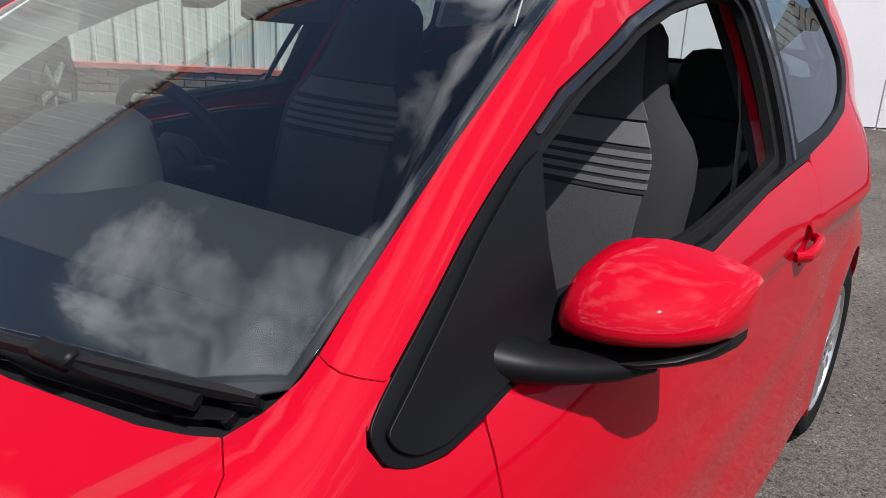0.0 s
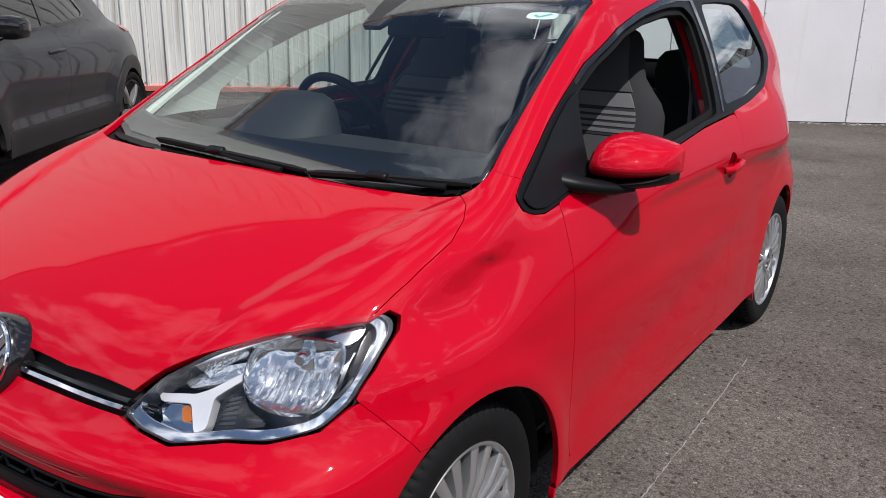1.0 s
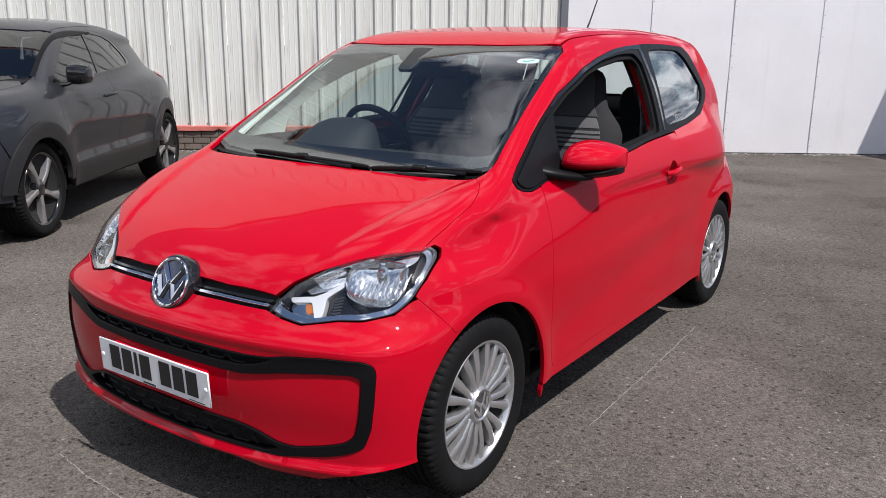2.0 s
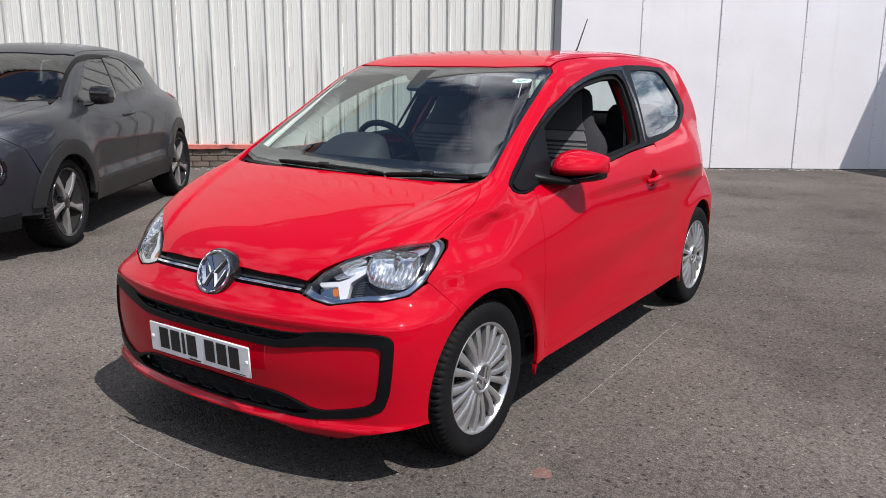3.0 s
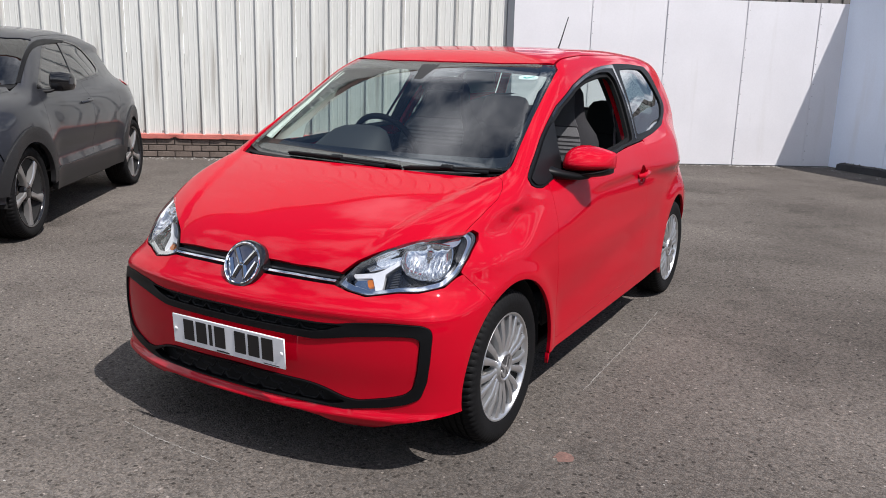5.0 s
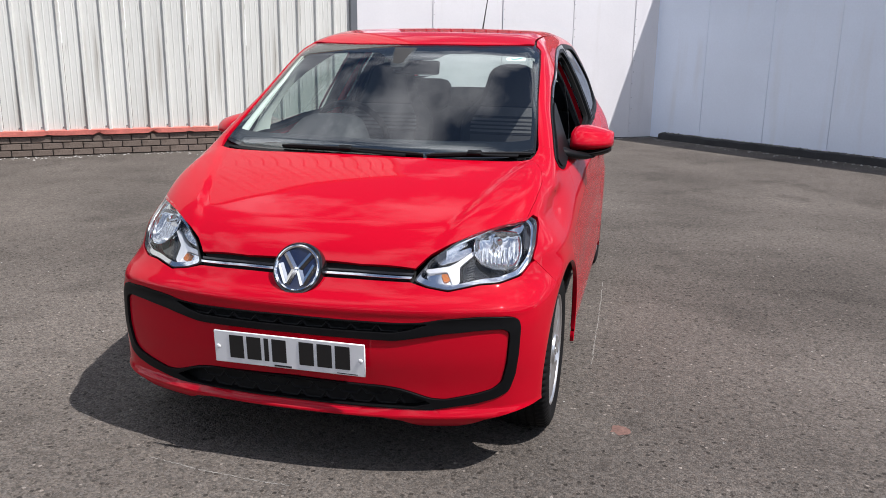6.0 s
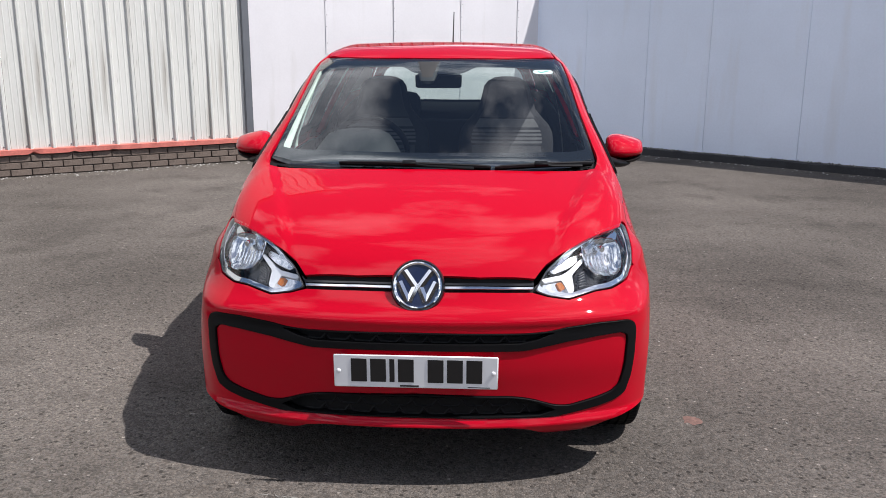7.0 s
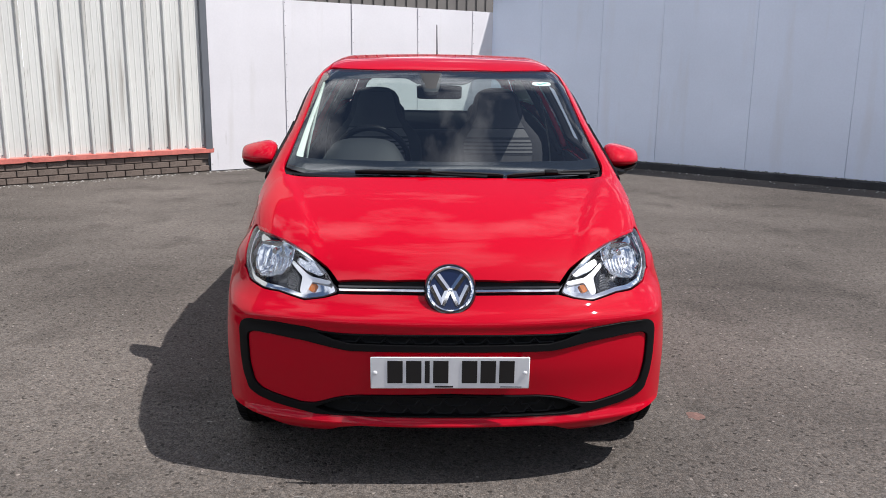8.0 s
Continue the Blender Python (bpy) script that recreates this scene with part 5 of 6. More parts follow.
# wheel wells, underside, engine bay
for hub in (HUB_F, HUB_R):
    for s in (1, -1):
        pr = [(-0.42, 0.0), (-0.42, 0.34), (-0.02, 0.342), (0.008, 0.34)]
        v, fs = lathe(pr, 40)
        keep = [q for q in fs if min(v[i][2] for i in q) > (-0.10 if hub == HUB_F else -0.04)]
        part("wheel_well", *moved(only(v, keep), pose(s * 0.765, hub, HUB_Z, 0, 0, 0 if s == 1 else 180)), DARK, car, "black wheel well")
part("underside", *join(box((1.42, 2.0, 0.04), (0, 1.80, 0.20), 0.01), box((0.78, 3.3, 0.04), (0, 1.75, 0.205), 0.01), box((0.9, 0.16, 0.03), (0, 0.20, 0.215), 0.01)), DARK, car, "dark underside")
part("engine_cover", *join(box((0.72, 0.50, 0.42), (0, 0.42, 0.44), 0.03), box((1.05, 0.05, 0.32), (0, 0.20, 0.42), 0.02), box((1.24, 0.04, 0.66), (0, 0.93, 0.56), 0.02)), DARK, car)

# ---- cabin ----
part("floor_pan", *box((1.40, 2.3, 0.03), (0, 2.05, 0.30), 0.01), DASH, car)
dash = []
for t in range(15):
    x = -0.70 + t * 0.1
    e = 1 - (abs(x) / 0.74) ** 4
    row = [(x, 0.86 + 0.10 * x * x, 0.935 - 0.02 * (1 - e)), (x, 1.0 + 0.06 * x * x, 0.95), (x, 1.20, 0.957), (x, 1.32, 0.95), (x, 1.365, 0.92), (x, 1.36, 0.80), (x, 1.30, 0.62), (x, 1.15, 0.50), (x, 0.95, 0.45)]
    dash.append(row)
v = [p for row in dash for p in row]
fs = [(i * 9 + j, i * 9 + j + 1, (i + 1) * 9 + j + 1, (i + 1) * 9 + j) for i in range(14) for j in range(8)]
dashboard = part("dashboard", v, fs, DASH, car, "dark grey dashboard")
part("binnacle", *loft([((-0.37, 1.22, 0.93), 0.23, 0.17, 2.4), ((-0.36, 1.25, 0.975), 0.19, 0.145, 2.4), ((-0.36, 1.285, 1.015), 0.165, 0.11, 2.4), ((-0.36, 1.31, 1.045), 0.14, 0.08, 2.3), ((-0.36, 1.325, 1.062), 0.10, 0.05, 2.2), ((-0.36, 1.33, 1.068), 0.05, 0.02, 2)], 28), DASH, dashboard, "rounded instrument hood")
for x in (-0.02, 0.55, -0.62):
    part("air_vent", *moved(lathe([(0.0, 0.05), (-0.012, 0.045), (-0.008, 0.035), (0.0, 0.0)], 24), pose(x, 1.362, 0.88, 0, 0, 90 + 180)), SATIN, dashboard)
part("defrost_vent", *box((0.9, 0.025, 0.006), (0.02, 0.93, 0.949), 0.002), DARK, dashboard)
part("radio_panel", *box((0.22, 0.02, 0.13), (0, 1.372, 0.80), 0.006), GLOSS, dashboard)
SW = pose(-0.335, 1.50, 0.948, -65, 0, 0)
wheel_v, wheel_f = [], []
for i in range(48):
    a = 2 * math.pi * i / 48
    for j in range(10):
        b = 2 * math.pi * j / 10
        r = 0.178 + 0.0155 * math.cos(b)
        wheel_v.append((r * math.cos(a), r * math.sin(a), 0.0155 * math.sin(b)))
for i in range(48):
    for j in range(10):
        wheel_f.append((i * 10 + j, ((i + 1) % 48) * 10 + j, ((i + 1) % 48) * 10 + (j + 1) % 10, i * 10 + (j + 1) % 10))
steering = part("steering_wheel", *moved((wheel_v, wheel_f), SW), SATIN, car, "black three-spoke steering wheel")
spk = [moved(box((0.15, 0.035, 0.016), (sx * 0.10, 0.0, -0.008), 0.006), SW) for sx in (1, -1)] + [moved(box((0.035, 0.14, 0.016), (0, 0.1, -0.008), 0.006), SW)]
part("spoke", *join(*spk), SATIN, steering)
part("boss", *moved(loft([((0, 0, -0.03), 0.055, 0.05, 3), ((0, 0, 0.0), 0.06, 0.055, 3), ((0, 0, 0.014), 0.045, 0.04, 3)], 20), SW), DASH, steering)
part("column", *tube([(-0.335, 1.48, 0.94), (-0.35, 1.30, 0.86)], 0.05, 12), DASH, steering)
for sx in (1, -1):
    part("stalk", *tube([(-0.335 + sx * 0.05, 1.45, 0.93), (-0.335 + sx * 0.17, 1.44, 0.955)], [0.009, 0.007], 8), DASH, steering)

SEAT = [(0.50, 0.18, 0.08), (0.58, 0.225, 0.105), (0.72, 0.255, 0.115), (0.86, 0.255, 0.112), (0.93, 0.258, 0.106), (0.99, 0.252, 0.098), (1.03, 0.232, 0.088), (1.07, 0.195, 0.079), (1.11, 0.160, 0.073), (1.15, 0.145, 0.068), (1.19, 0.135, 0.065), (1.235, 0.124, 0.060), (1.262, 0.104, 0.050), (1.280, 0.068, 0.032), (1.286, 0.03, 0.014)]


def seat(x0, y0, label):
    def mid(z):
        return y0 + (z - 0.5) * 0.30 + 0.10 * max(0, z - 1.0) ** 2
    s = part("seat", *loft([((x0, mid(z), z), hx, hy, 2.7) for z, hx, hy in SEAT], 40), FABRIC, car, label)
    zs, hxs, hys = (np.array(c) for c in zip(*SEAT))

    def strip(name, z0, z1, wide, mat, off, lab=""):
        nx, nz = 14, max(1, int((z1 - z0) / 0.02))
        v, fs = [], []
        for j in range(nz + 1):
            z = z0 + (z1 - z0) * j / nz
            hx, hy = np.interp(z, zs, hxs), np.interp(z, zs, hys)
            for i in range(nx + 1):
                u = (2 * i / nx - 1) * wide
                y = mid(z) - hy * (1 - abs(u) ** 3) ** (1 / 3)
                v.append((x0 + u * hx, y - off, z))
        fs = [(j * (nx + 1) + i, j * (nx + 1) + i + 1, (j + 1) * (nx + 1) + i + 1, (j + 1) * (nx + 1) + i) for j in range(nz) for i in range(nx)]
        n0 = len(v)
        v += [(a, b + off + 0.006, c) for a, b, c in v]
        edge = [i for i in range(nx + 1)] + [(j + 1) * (nx + 1) + nx for j in range(nz)] + [nz * (nx + 1) + i for i in range(nx - 1, -1, -1)] + [j * (nx + 1) for j in range(nz - 1, 0, -1)]
        for a, b in zip(edge, edge[1:] + edge[:1]):
            fs.append((b, a, a + n0, b + n0))
        part(name, v, fs, mat, s, lab)
    strip("head_panel", 1.072, 1.26, 0.78, FABRIC_MID, 0.003, "grey fabric head panel")
    strip("chest_band", 1.022, 1.066, 0.735, FABRIC_LIGHT, 0.0035, "light grey fabric band")
    for k in range(4):
        strip("stripe", 0.940 + k * 0.0195, 0.951 + k * 0.0195, 0.74, FABRIC_LIGHT, 0.004, "light grey woven stripe")
    strip("stripe_ground", 0.930, 1.018, 0.735, FABRIC, 0.002)
    strip("back_panel", 0.60, 0.926, 0.72, FABRIC_MID, 0.0035, "grey fabric back panel")
    part("cushion", *loft([((x0, y0 - 0.20, 0.36), 0.22, 0.25, 4), ((x0, y0 - 0.20, 0.44), 0.25, 0.27, 4), ((x0, y0 - 0.20, 0.50), 0.24, 0.26, 3.5), ((x0, y0 - 0.20, 0.53), 0.19, 0.21, 3)], 32), FABRIC_MID, s, "grey fabric seat cushion")
    part("seat_frame", *box((0.40, 0.44, 0.08), (x0, y0 - 0.18, 0.34), 0.02), BLACK, s)
    part("tag", *box((0.003, 0.018, 0.03), (x0 + (0.246 if x0 > 0 else -0.246), mid(0.80), 0.80), 0.001), WHITE_PLASTIC, s)


seat(0.335, 1.95, "dark fabric front seat with light grey stripes")
seat(-0.345, 1.95, "dark fabric driver's seat with light grey stripes")
bench = part("rear_seat", *loft([((0, 2.88, 0.50), 0.60, 0.08, 5), ((0, 2.91, 0.62), 0.62, 0.085, 5), ((0, 2.97, 0.88), 0.61, 0.08, 5), ((0, 2.995, 0.97), 0.58, 0.06, 4), ((0, 3.0, 0.99), 0.5, 0.03, 3)], 44), FABRIC, car, "dark fabric rear bench")
part("cushion", *loft([((0, 2.62, 0.38), 0.58, 0.26, 5), ((0, 2.62, 0.48), 0.60, 0.28, 5), ((0, 2.62, 0.53), 0.56, 0.25, 4)], 40), FABRIC, bench)
for x in (-0.36, 0.38):
    part("headrest", *loft([((x, 2.96, 0.97), 0.11, 0.04, 3), ((x, 2.965, 1.0), 0.155, 0.055, 3.2), ((x, 2.975, 1.08), 0.165, 0.06, 3.2), ((x, 2.985, 1.13), 0.158, 0.052, 3), ((x, 2.99, 1.158), 0.135, 0.038, 2.8), ((x, 2.992, 1.168), 0.09, 0.018, 2.6)], 32), FABRIC, bench, "dark rear headrest")
# linings
twice("painted_sill", lift("side", [(1.0, 0.87), (1.05, 0.945), (1.25, 0.957), (1.94, 0.987), (2.19, 0.98), (2.17, 0.87)], F), (-1, 0, -0.1), RED, "red painted inner door top", off=-0.058, thick=0.01, cell=0.06)
twice("door_card", lift("side", [(0.99, 0.93), (1.25, 0.955), (1.94, 0.985), (2.2, 0.975), (2.17, 0.83), (2.18, 0.45), (2.1, 0.34), (1.05, 0.32)], F), (-1, 0, -0.1), DASH, "dark grey inner door lining", off=-0.07, thick=0.01, cell=0.06)
twice("rear_trim", lift("side", [(2.2, 0.98), (2.46, 1.02), (2.8, 1.12), (3.3, 1.2), (3.3, 0.65), (2.2, 0.40)], F), (-1, 0, -0.2), DASH, "dark rear side lining", off=-0.07, thick=0.01, cell=0.07)
for sgn, dy in ((1, 0.045), (-1, 0.145)):
    for name, pts, mat, deep, lab in (("door_jamb", [(2.075, 0.99), (2.19, 1.39), (2.25, 1.39), (2.14, 0.99)], RED, -0.045, "red painted door jamb"),
                                      ("pillar_trim", [(2.13, 0.96), (2.23, 1.395), (2.34, 1.395), (2.26, 0.96)], DASH, -0.08, "dark pillar lining")):
        line = lift("side", [(a + dy, b) for a, b in pts], F)
        panel(name, line if sgn == 1 else mirror(line), Planar((-sgn, 0, -0.5)), mat, car, F, lab, off=deep, thick=0.02, cell=0.05)
line = lift("front", [(-0.650, 1.010), (-0.620, 1.17), (-0.590, 1.33), (-0.556, 1.338), (-0.578, 1.2), (-0.592, 1.075), (-0.594, 1.03), (-0.60, 1.008)], F)
panel("front_pillar_cap", line, FRONT, LINER, car, F, "pale front pillar lining", off=-0.016, thick=0.012, cell=0.03)
panel("tailgate_trim", lift("back", both([(0, 1.078), (0.5, 1.082), (0.55, 1.10), (0.60, 0.98), (0.62, 0.75), (0, 0.7)]), F), BACK, DASH, tailgate, F, "dark tailgate lining", off=-0.03, thick=0.008, cell=0.08)
twice("rear_pillar_trim", lift("side", [(2.84, 1.19), (2.80, 1.33), (2.95, 1.36), (3.2, 1.33), (3.28, 1.2)], F), (-1, 0, -0.4), LINER, "", off=-0.035, thick=0.02, cell=0.05)
twice("roof_channel", lift("top", [(0.50, 1.56), (0.558, 1.57), (0.555, 2.0), (0.545, 2.6), (0.52, 3.1), (0.46, 3.1), (0.48, 2.6), (0.49, 2.0)], F), TOP, DASH, "dark roof joint channel", off=-0.022, thick=0.006, cell=0.06)
panel("headlining", lift("top", both([(0, 1.52), (0.44, 1.57), (0.50, 1.66), (0.50, 2.6), (0.46, 3.1), (0, 3.16)]), F), TOP, LINER, car, F, "pale fabric headlining", off=-0.035, thick=0.006, cell=0.08)
# the driver's side pillar lining is a deep moulding between screen and side window
stations = [(1.0, 0.572, 0.905, 0.618, 1.19), (1.06, 0.570, 0.99, 0.618, 1.215), (1.12, 0.566, 1.09, 0.617, 1.31), (1.175, 0.562, 1.18, 0.615, 1.41), (1.24, 0.556, 1.285, 0.610, 1.60), (1.30, 0.548, 1.385, 0.600, 1.83), (1.35, 0.54, 1.47, 0.585, 2.05)]
v, fs = [], []
for z, xf, yf, xr, yr in stations:
    for k in range(7):
        u = k / 6
        v.append((-(xf + (xr - xf) * u ** 0.7), yf + (yr - yf) * u, z + 0.02 * u * (1 - u)))
    v.append((-(xr + 0.05), yr + 0.012, z))
fs = [(i * 8 + j, i * 8 + j + 1, (i + 1) * 8 + j + 1, (i + 1) * 8 + j) for i in range(len(stations) - 1) for j in range(7)]
part("front_pillar_trim", v, fs, LINER, car, "pale front pillar lining")
pil = np.concatenate([lift("front", [(0.628, 1.03), (0.59, 1.2), (0.553, 1.35)], F, closed=False), lift("side", [(1.48, 1.285), (1.28, 1.205), (1.08, 1.11), (1.0, 0.985), (0.93, 0.985)], F, closed=False)])
panel("front_pillar_trim", pil, Planar((-0.75, 0.35, -0.5)), DASH, car, F, "dark front pillar lining", off=-0.034, thick=0.012, cell=0.03)
MIDGREY = material("grey_cabin_plastic", (0.022, 0.022, 0.022), rough=0.7, grain=0.1, grain_scale=400)
inner_mirror = part("interior_mirror", *moved(loft([((0, 0, -0.032), 0.095, 0.008, 3), ((0, 0, -0.026), 0.108, 0.016, 4), ((0, 0, 0.026), 0.110, 0.017, 4), ((0, 0, 0.032), 0.098, 0.008, 3)], 28), pose(-0.007, 1.495, 1.278, -6, 0, 4)), SATIN, car, "black interior mirror under the roof")
part("mirror_stem", *tube([(-0.01, 1.46, 1.355), (-0.008, 1.48, 1.33), (-0.007, 1.49, 1.29)], 0.013, 10), SATIN, inner_mirror)
part("sensor_box", *loft([((-0.05, 1.330, 1.272), 0.022, 0.02, 3), ((-0.05, 1.342, 1.285), 0.034, 0.032, 4), ((-0.05, 1.38, 1.305), 0.042, 0.042, 4), ((-0.05, 1.445, 1.34), 0.052, 0.046, 4), ((-0.05, 1.49, 1.368), 0.055, 0.04, 4)], 20), MIDGREY, inner_mirror, "grey sensor box behind the screen")
for s in (1, -1):
    part("sun_visor", *moved(box((0.36, 0.16, 0.018), (0, 0, 0), 0.008, 2), pose(s * 0.30, 1.62, 1.385, 18, 0, 0)), LINER, car, "pale sun visor folded up")
    e = 0.045 if s == 1 else 0.16
    part("seat_belt", *tube([(s * 0.565, 2.20 + e, 1.31), (s * 0.60, 2.195 + e, 1.22), (s * 0.632, 2.18 + e, 1.08), (s * 0.65, 2.14 + e, 0.95), (s * 0.655, 2.08 + e, 0.80), (s * 0.65, 2.02 + e, 0.5)], 0.022, 6, flat=0.08, up=(1, 0, 0)), BELT, car, "light grey seat belt")
st = on_screen(0.475, 1.335, -0.012)
N3 = Vector(slope(F, np.array([list(st)]))[0]).normalized()
ST = Matrix.Translation(st) @ N3.to_track_quat("Z", "Y").to_matrix().to_4x4()
part("screen_sticker", *moved(loft([((0, 0, -0.0006), 0.045, 0.019, 3), ((0, 0, 0.0006), 0.045, 0.019, 3)], 28), ST), PALE, windscreen, "small pale sticker with a teal tick")
part("tick", *join(*[moved(tube([a, b], 0.004, 4, flat=0.2), ST) for a, b in (((-0.022, 0.002, 0.0012), (-0.008, -0.008, 0.0012)), ((-0.008, -0.008, 0.0012), (0.026, 0.009, 0.0012)))]), TEAL, windscreen, "teal tick mark")


# ---- grey crossover ----
JF, JR, JZ = 0.83, 3.466, 0.345


def crossover(p):
    """Small crossover: below zero inside the body."""
    x, y, z = np.abs(p[..., 0]), p[..., 1], p[..., 2]
    w = 0.885 - 0.07 * np.clip((1.5 - y) / 1.4, 0, 2) ** 4 - 0.20 * np.clip((y - 2.9) / 1.3, 0, 2) ** 2
    w = w - 0.03 * np.clip((0.75 - z) / 0.45, 0, 2) ** 2 - 0.09 * np.clip((z - 0.80) / 0.3, 0, 2) ** 2
    w = w - 0.030 * np.exp(-((z - 0.56) / 0.10) ** 2) * step((y - 1.15) / 0.3) * step((3.15 - y) / 0.3)
    for hub in (JF, JR):
        w = w + 0.022 * np.exp(-((np.hypot(y - hub, (z - 0.45) * 0.9) - 0.36) / 0.14) ** 2)
    side = x - w
    nose = curve(z, [0.15, 0.30, 0.50, 0.70, 0.85, 0.95, 1.02, 1.3], [0.10, 0.04, 0.0, 0.02, 0.06, 0.12, 0.22, 0.9])
    front = nose + 0.2 * x ** 2 + 0.35 * x ** 4 - y
    lid = curve(y, [0.05, 0.25, 0.6, 1.0, 1.15, 1.6, 2.4, 3.2, 4.2], [0.88, 0.975, 1.04, 1.085, 1.10, 1.08, 1.10, 1.135, 1.08]) - 0.07 * x ** 2.2
    lid = lid + 0.02 * step((x - 0.45) / 0.1) * step((1.3 - y) / 0.3)
    top = (z - lid) * 0.95
    tail = y - (4.13 - 0.16 * x ** 2 - 0.35 * (z - 0.75) ** 2)
    low = smax(smax(side, front * 0.9, 0.2), top, 0.09)
    low = smax(smax(low, tail, 0.25), 0.20 - z, 0.03)
    dz = z - 1.05
    glass = (x - (0.80 - 0.40 * dz - 0.28 * dz ** 2 - 0.21 * np.clip((y - 2.4) / 1.5, 0, 2) ** 2 * (1 - 0.75 * step((z - 1.34) / 0.09)))) * 0.88
    screen = (1.02 + (z - 1.10) * 1.75 + 0.15 * x ** 2 - y) * 0.5
    roof = z - curve(y, [1.5, 1.8, 2.1, 2.5, 2.9, 3.4, 3.9], [1.45, 1.525, 1.562, 1.573, 1.553, 1.475, 1.36]) + 0.16 * x ** 2
    gate = (y - (3.70 - (z - 1.12) * 0.85 - 0.1 * x ** 2 + 0.03 * step((z - 1.36) / 0.05))) * 0.72
    up = smax(smax(glass, screen, 0.06), roof, 0.08)
    up = smax(smax(up, gate, 0.06), 1.0 - z, 0.02)
    return smin(low, up, 0.03 + 0.05 * step((y - 3.0) / 0.6))


suv = new("car")
suv.matrix_basis = pose(-3.883, 0.571, 0, 0, 0, 34.0)
tagged(suv, "dark grey metallic crossover with black wheel-arch cladding, parked by the shed", "car")
G = crossover


def pair(name, outline, d, mat, label="", parent=None, **kw):
    for s in (1, -1):
        k2 = dict(kw)
        if s == -1 and "holes" in k2:
            k2["holes"] = [mirror(h) for h in k2["holes"]]
        facing = Planar((d[0] * s, d[1], d[2])) if isinstance(d, tuple) else d
        panel(name, outline if s == 1 else mirror(outline), facing, mat, parent or suv, G, label, **k2)


def arch(hub, r, a0, a1, n=20):
    return [(hub + r * math.cos(radians(a0 + (a1 - a0) * i / n)), JZ + r * math.sin(radians(a0 + (a1 - a0) * i / n))) for i in range(n + 1)]


J_DLO = [(1.25, 1.078), (1.55, 1.25), (1.77, 1.37), (1.95, 1.437), (2.2, 1.470), (2.45, 1.470), (2.65, 1.445), (2.80, 1.395), (2.92, 1.30), (2.985, 1.205), (2.90, 1.168), (2.33, 1.125), (1.6, 1.086)]
J_DOOR_F = [(1.22, 1.066), (1.6, 1.072), (2.235, 1.105), (2.25, 0.9), (2.23, 0.45), (1.36, 0.43), (1.24, 0.6), (1.17, 0.85)]
J_DOOR_R = [(2.249, 1.105), (2.92, 1.152), (3.05, 1.12), (3.09, 0.97), (3.0, 0.80), (2.92, 0.62), (2.88, 0.46), (2.244, 0.45), (2.264, 0.9)]
j_side = np.concatenate([
    lift("front", [(0.70, 1.115), (0.62, 1.32), (0.565, 1.455)], G, closed=False),
    lift("top", [(0.55, 1.78), (0.54, 2.4), (0.53, 3.0), (0.50, 3.4)], G, closed=False),
    lift("back", [(0.55, 1.36), (0.62, 1.2), (0.66, 1.0), (0.66, 0.5), (0.64, 0.34)], G, closed=False),
    lift("side", [(3.98, 0.34)] + arch(JR, 0.385, 0, 180) + [(3.05, 0.40), (1.26, 0.40)] + arch(JF, 0.385, 0, 152) + [(0.44, 0.62), (0.36, 0.80)], G, closed=False),
    lift("front", [(0.665, 0.90), (0.62, 0.925)], G, closed=False),
    lift("top", [(0.605, 0.36), (0.66, 0.62), (0.695, 1.0)], G, closed=False)])
holes = [lift("side", rounded(o, 0.03), G) for o in (J_DOOR_F, J_DOOR_R, J_DLO)]
pair("body_side", j_side, (-0.86, 0.1, -0.5), GREY, "dark grey body side", holes=holes, cell=0.04)
pair("front_door", holes[0], (-1, 0, -0.1), GREY, "dark grey front door", cell=0.04)
pair("rear_door", holes[1], (-1, 0, -0.1), GREY, "dark grey rear door", cell=0.04)
glass_f = lift("side", rounded([(1.35, 1.098), (1.60, 1.255), (1.80, 1.355), (1.97, 1.415), (2.25, 1.447), (2.11, 1.122), (1.7, 1.102)], 0.02), G)
glass_r = lift("side", rounded([(2.18, 1.128), (2.32, 1.448), (2.45, 1.447), (2.64, 1.422), (2.77, 1.372), (2.87, 1.285), (2.91, 1.205), (2.85, 1.178)], 0.02), G)
pair("window_surround", holes[2], (-1, 0, -0.5), GLOSS, "gloss black window surround", holes=[glass_f, glass_r], thick=0.04, cell=0.05)
J_GLASS = glass_material("dark_car_glass", (0.16, 0.18, 0.19))
CLADDING = material("grey_black_cladding", (0.017, 0.0172, 0.0185), rough=0.5, spec=0.45, grain=0.15, grain_scale=500, bump=0.0004, bump_scale=900, stain=0.12)
SILLGREY = material("satin_grey_sill", (0.012, 0.012, 0.013), rough=0.45, spec=0.3, coat=0.15, stain=0.15)
MACHINED = material("machined_alloy", (0.48, 0.475, 0.47), rough=0.32, metal=0.8, grain=0.05, grain_scale=500, stain=0.12, stain_scale=9)
pair("front_window", glass_f, (-1, 0, -0.5), J_GLASS, "dark tinted front door window", off=-0.006, thick=0.004, gap=-0.006, cell=0.06)
pair("rear_window", glass_r, (-1, 0, -0.5), J_GLASS, "dark tinted rear door window", off=-0.006, thick=0.004, gap=-0.006, cell=0.06)
panel("roof", lift("top", both([(0, 1.70), (0.4, 1.72), (0.548, 1.78), (0.536, 2.4), (0.526, 3.0), (0.496, 3.4), (0, 3.5)]), G), TOP, GREY, suv, G, "dark grey roof", cell=0.06)
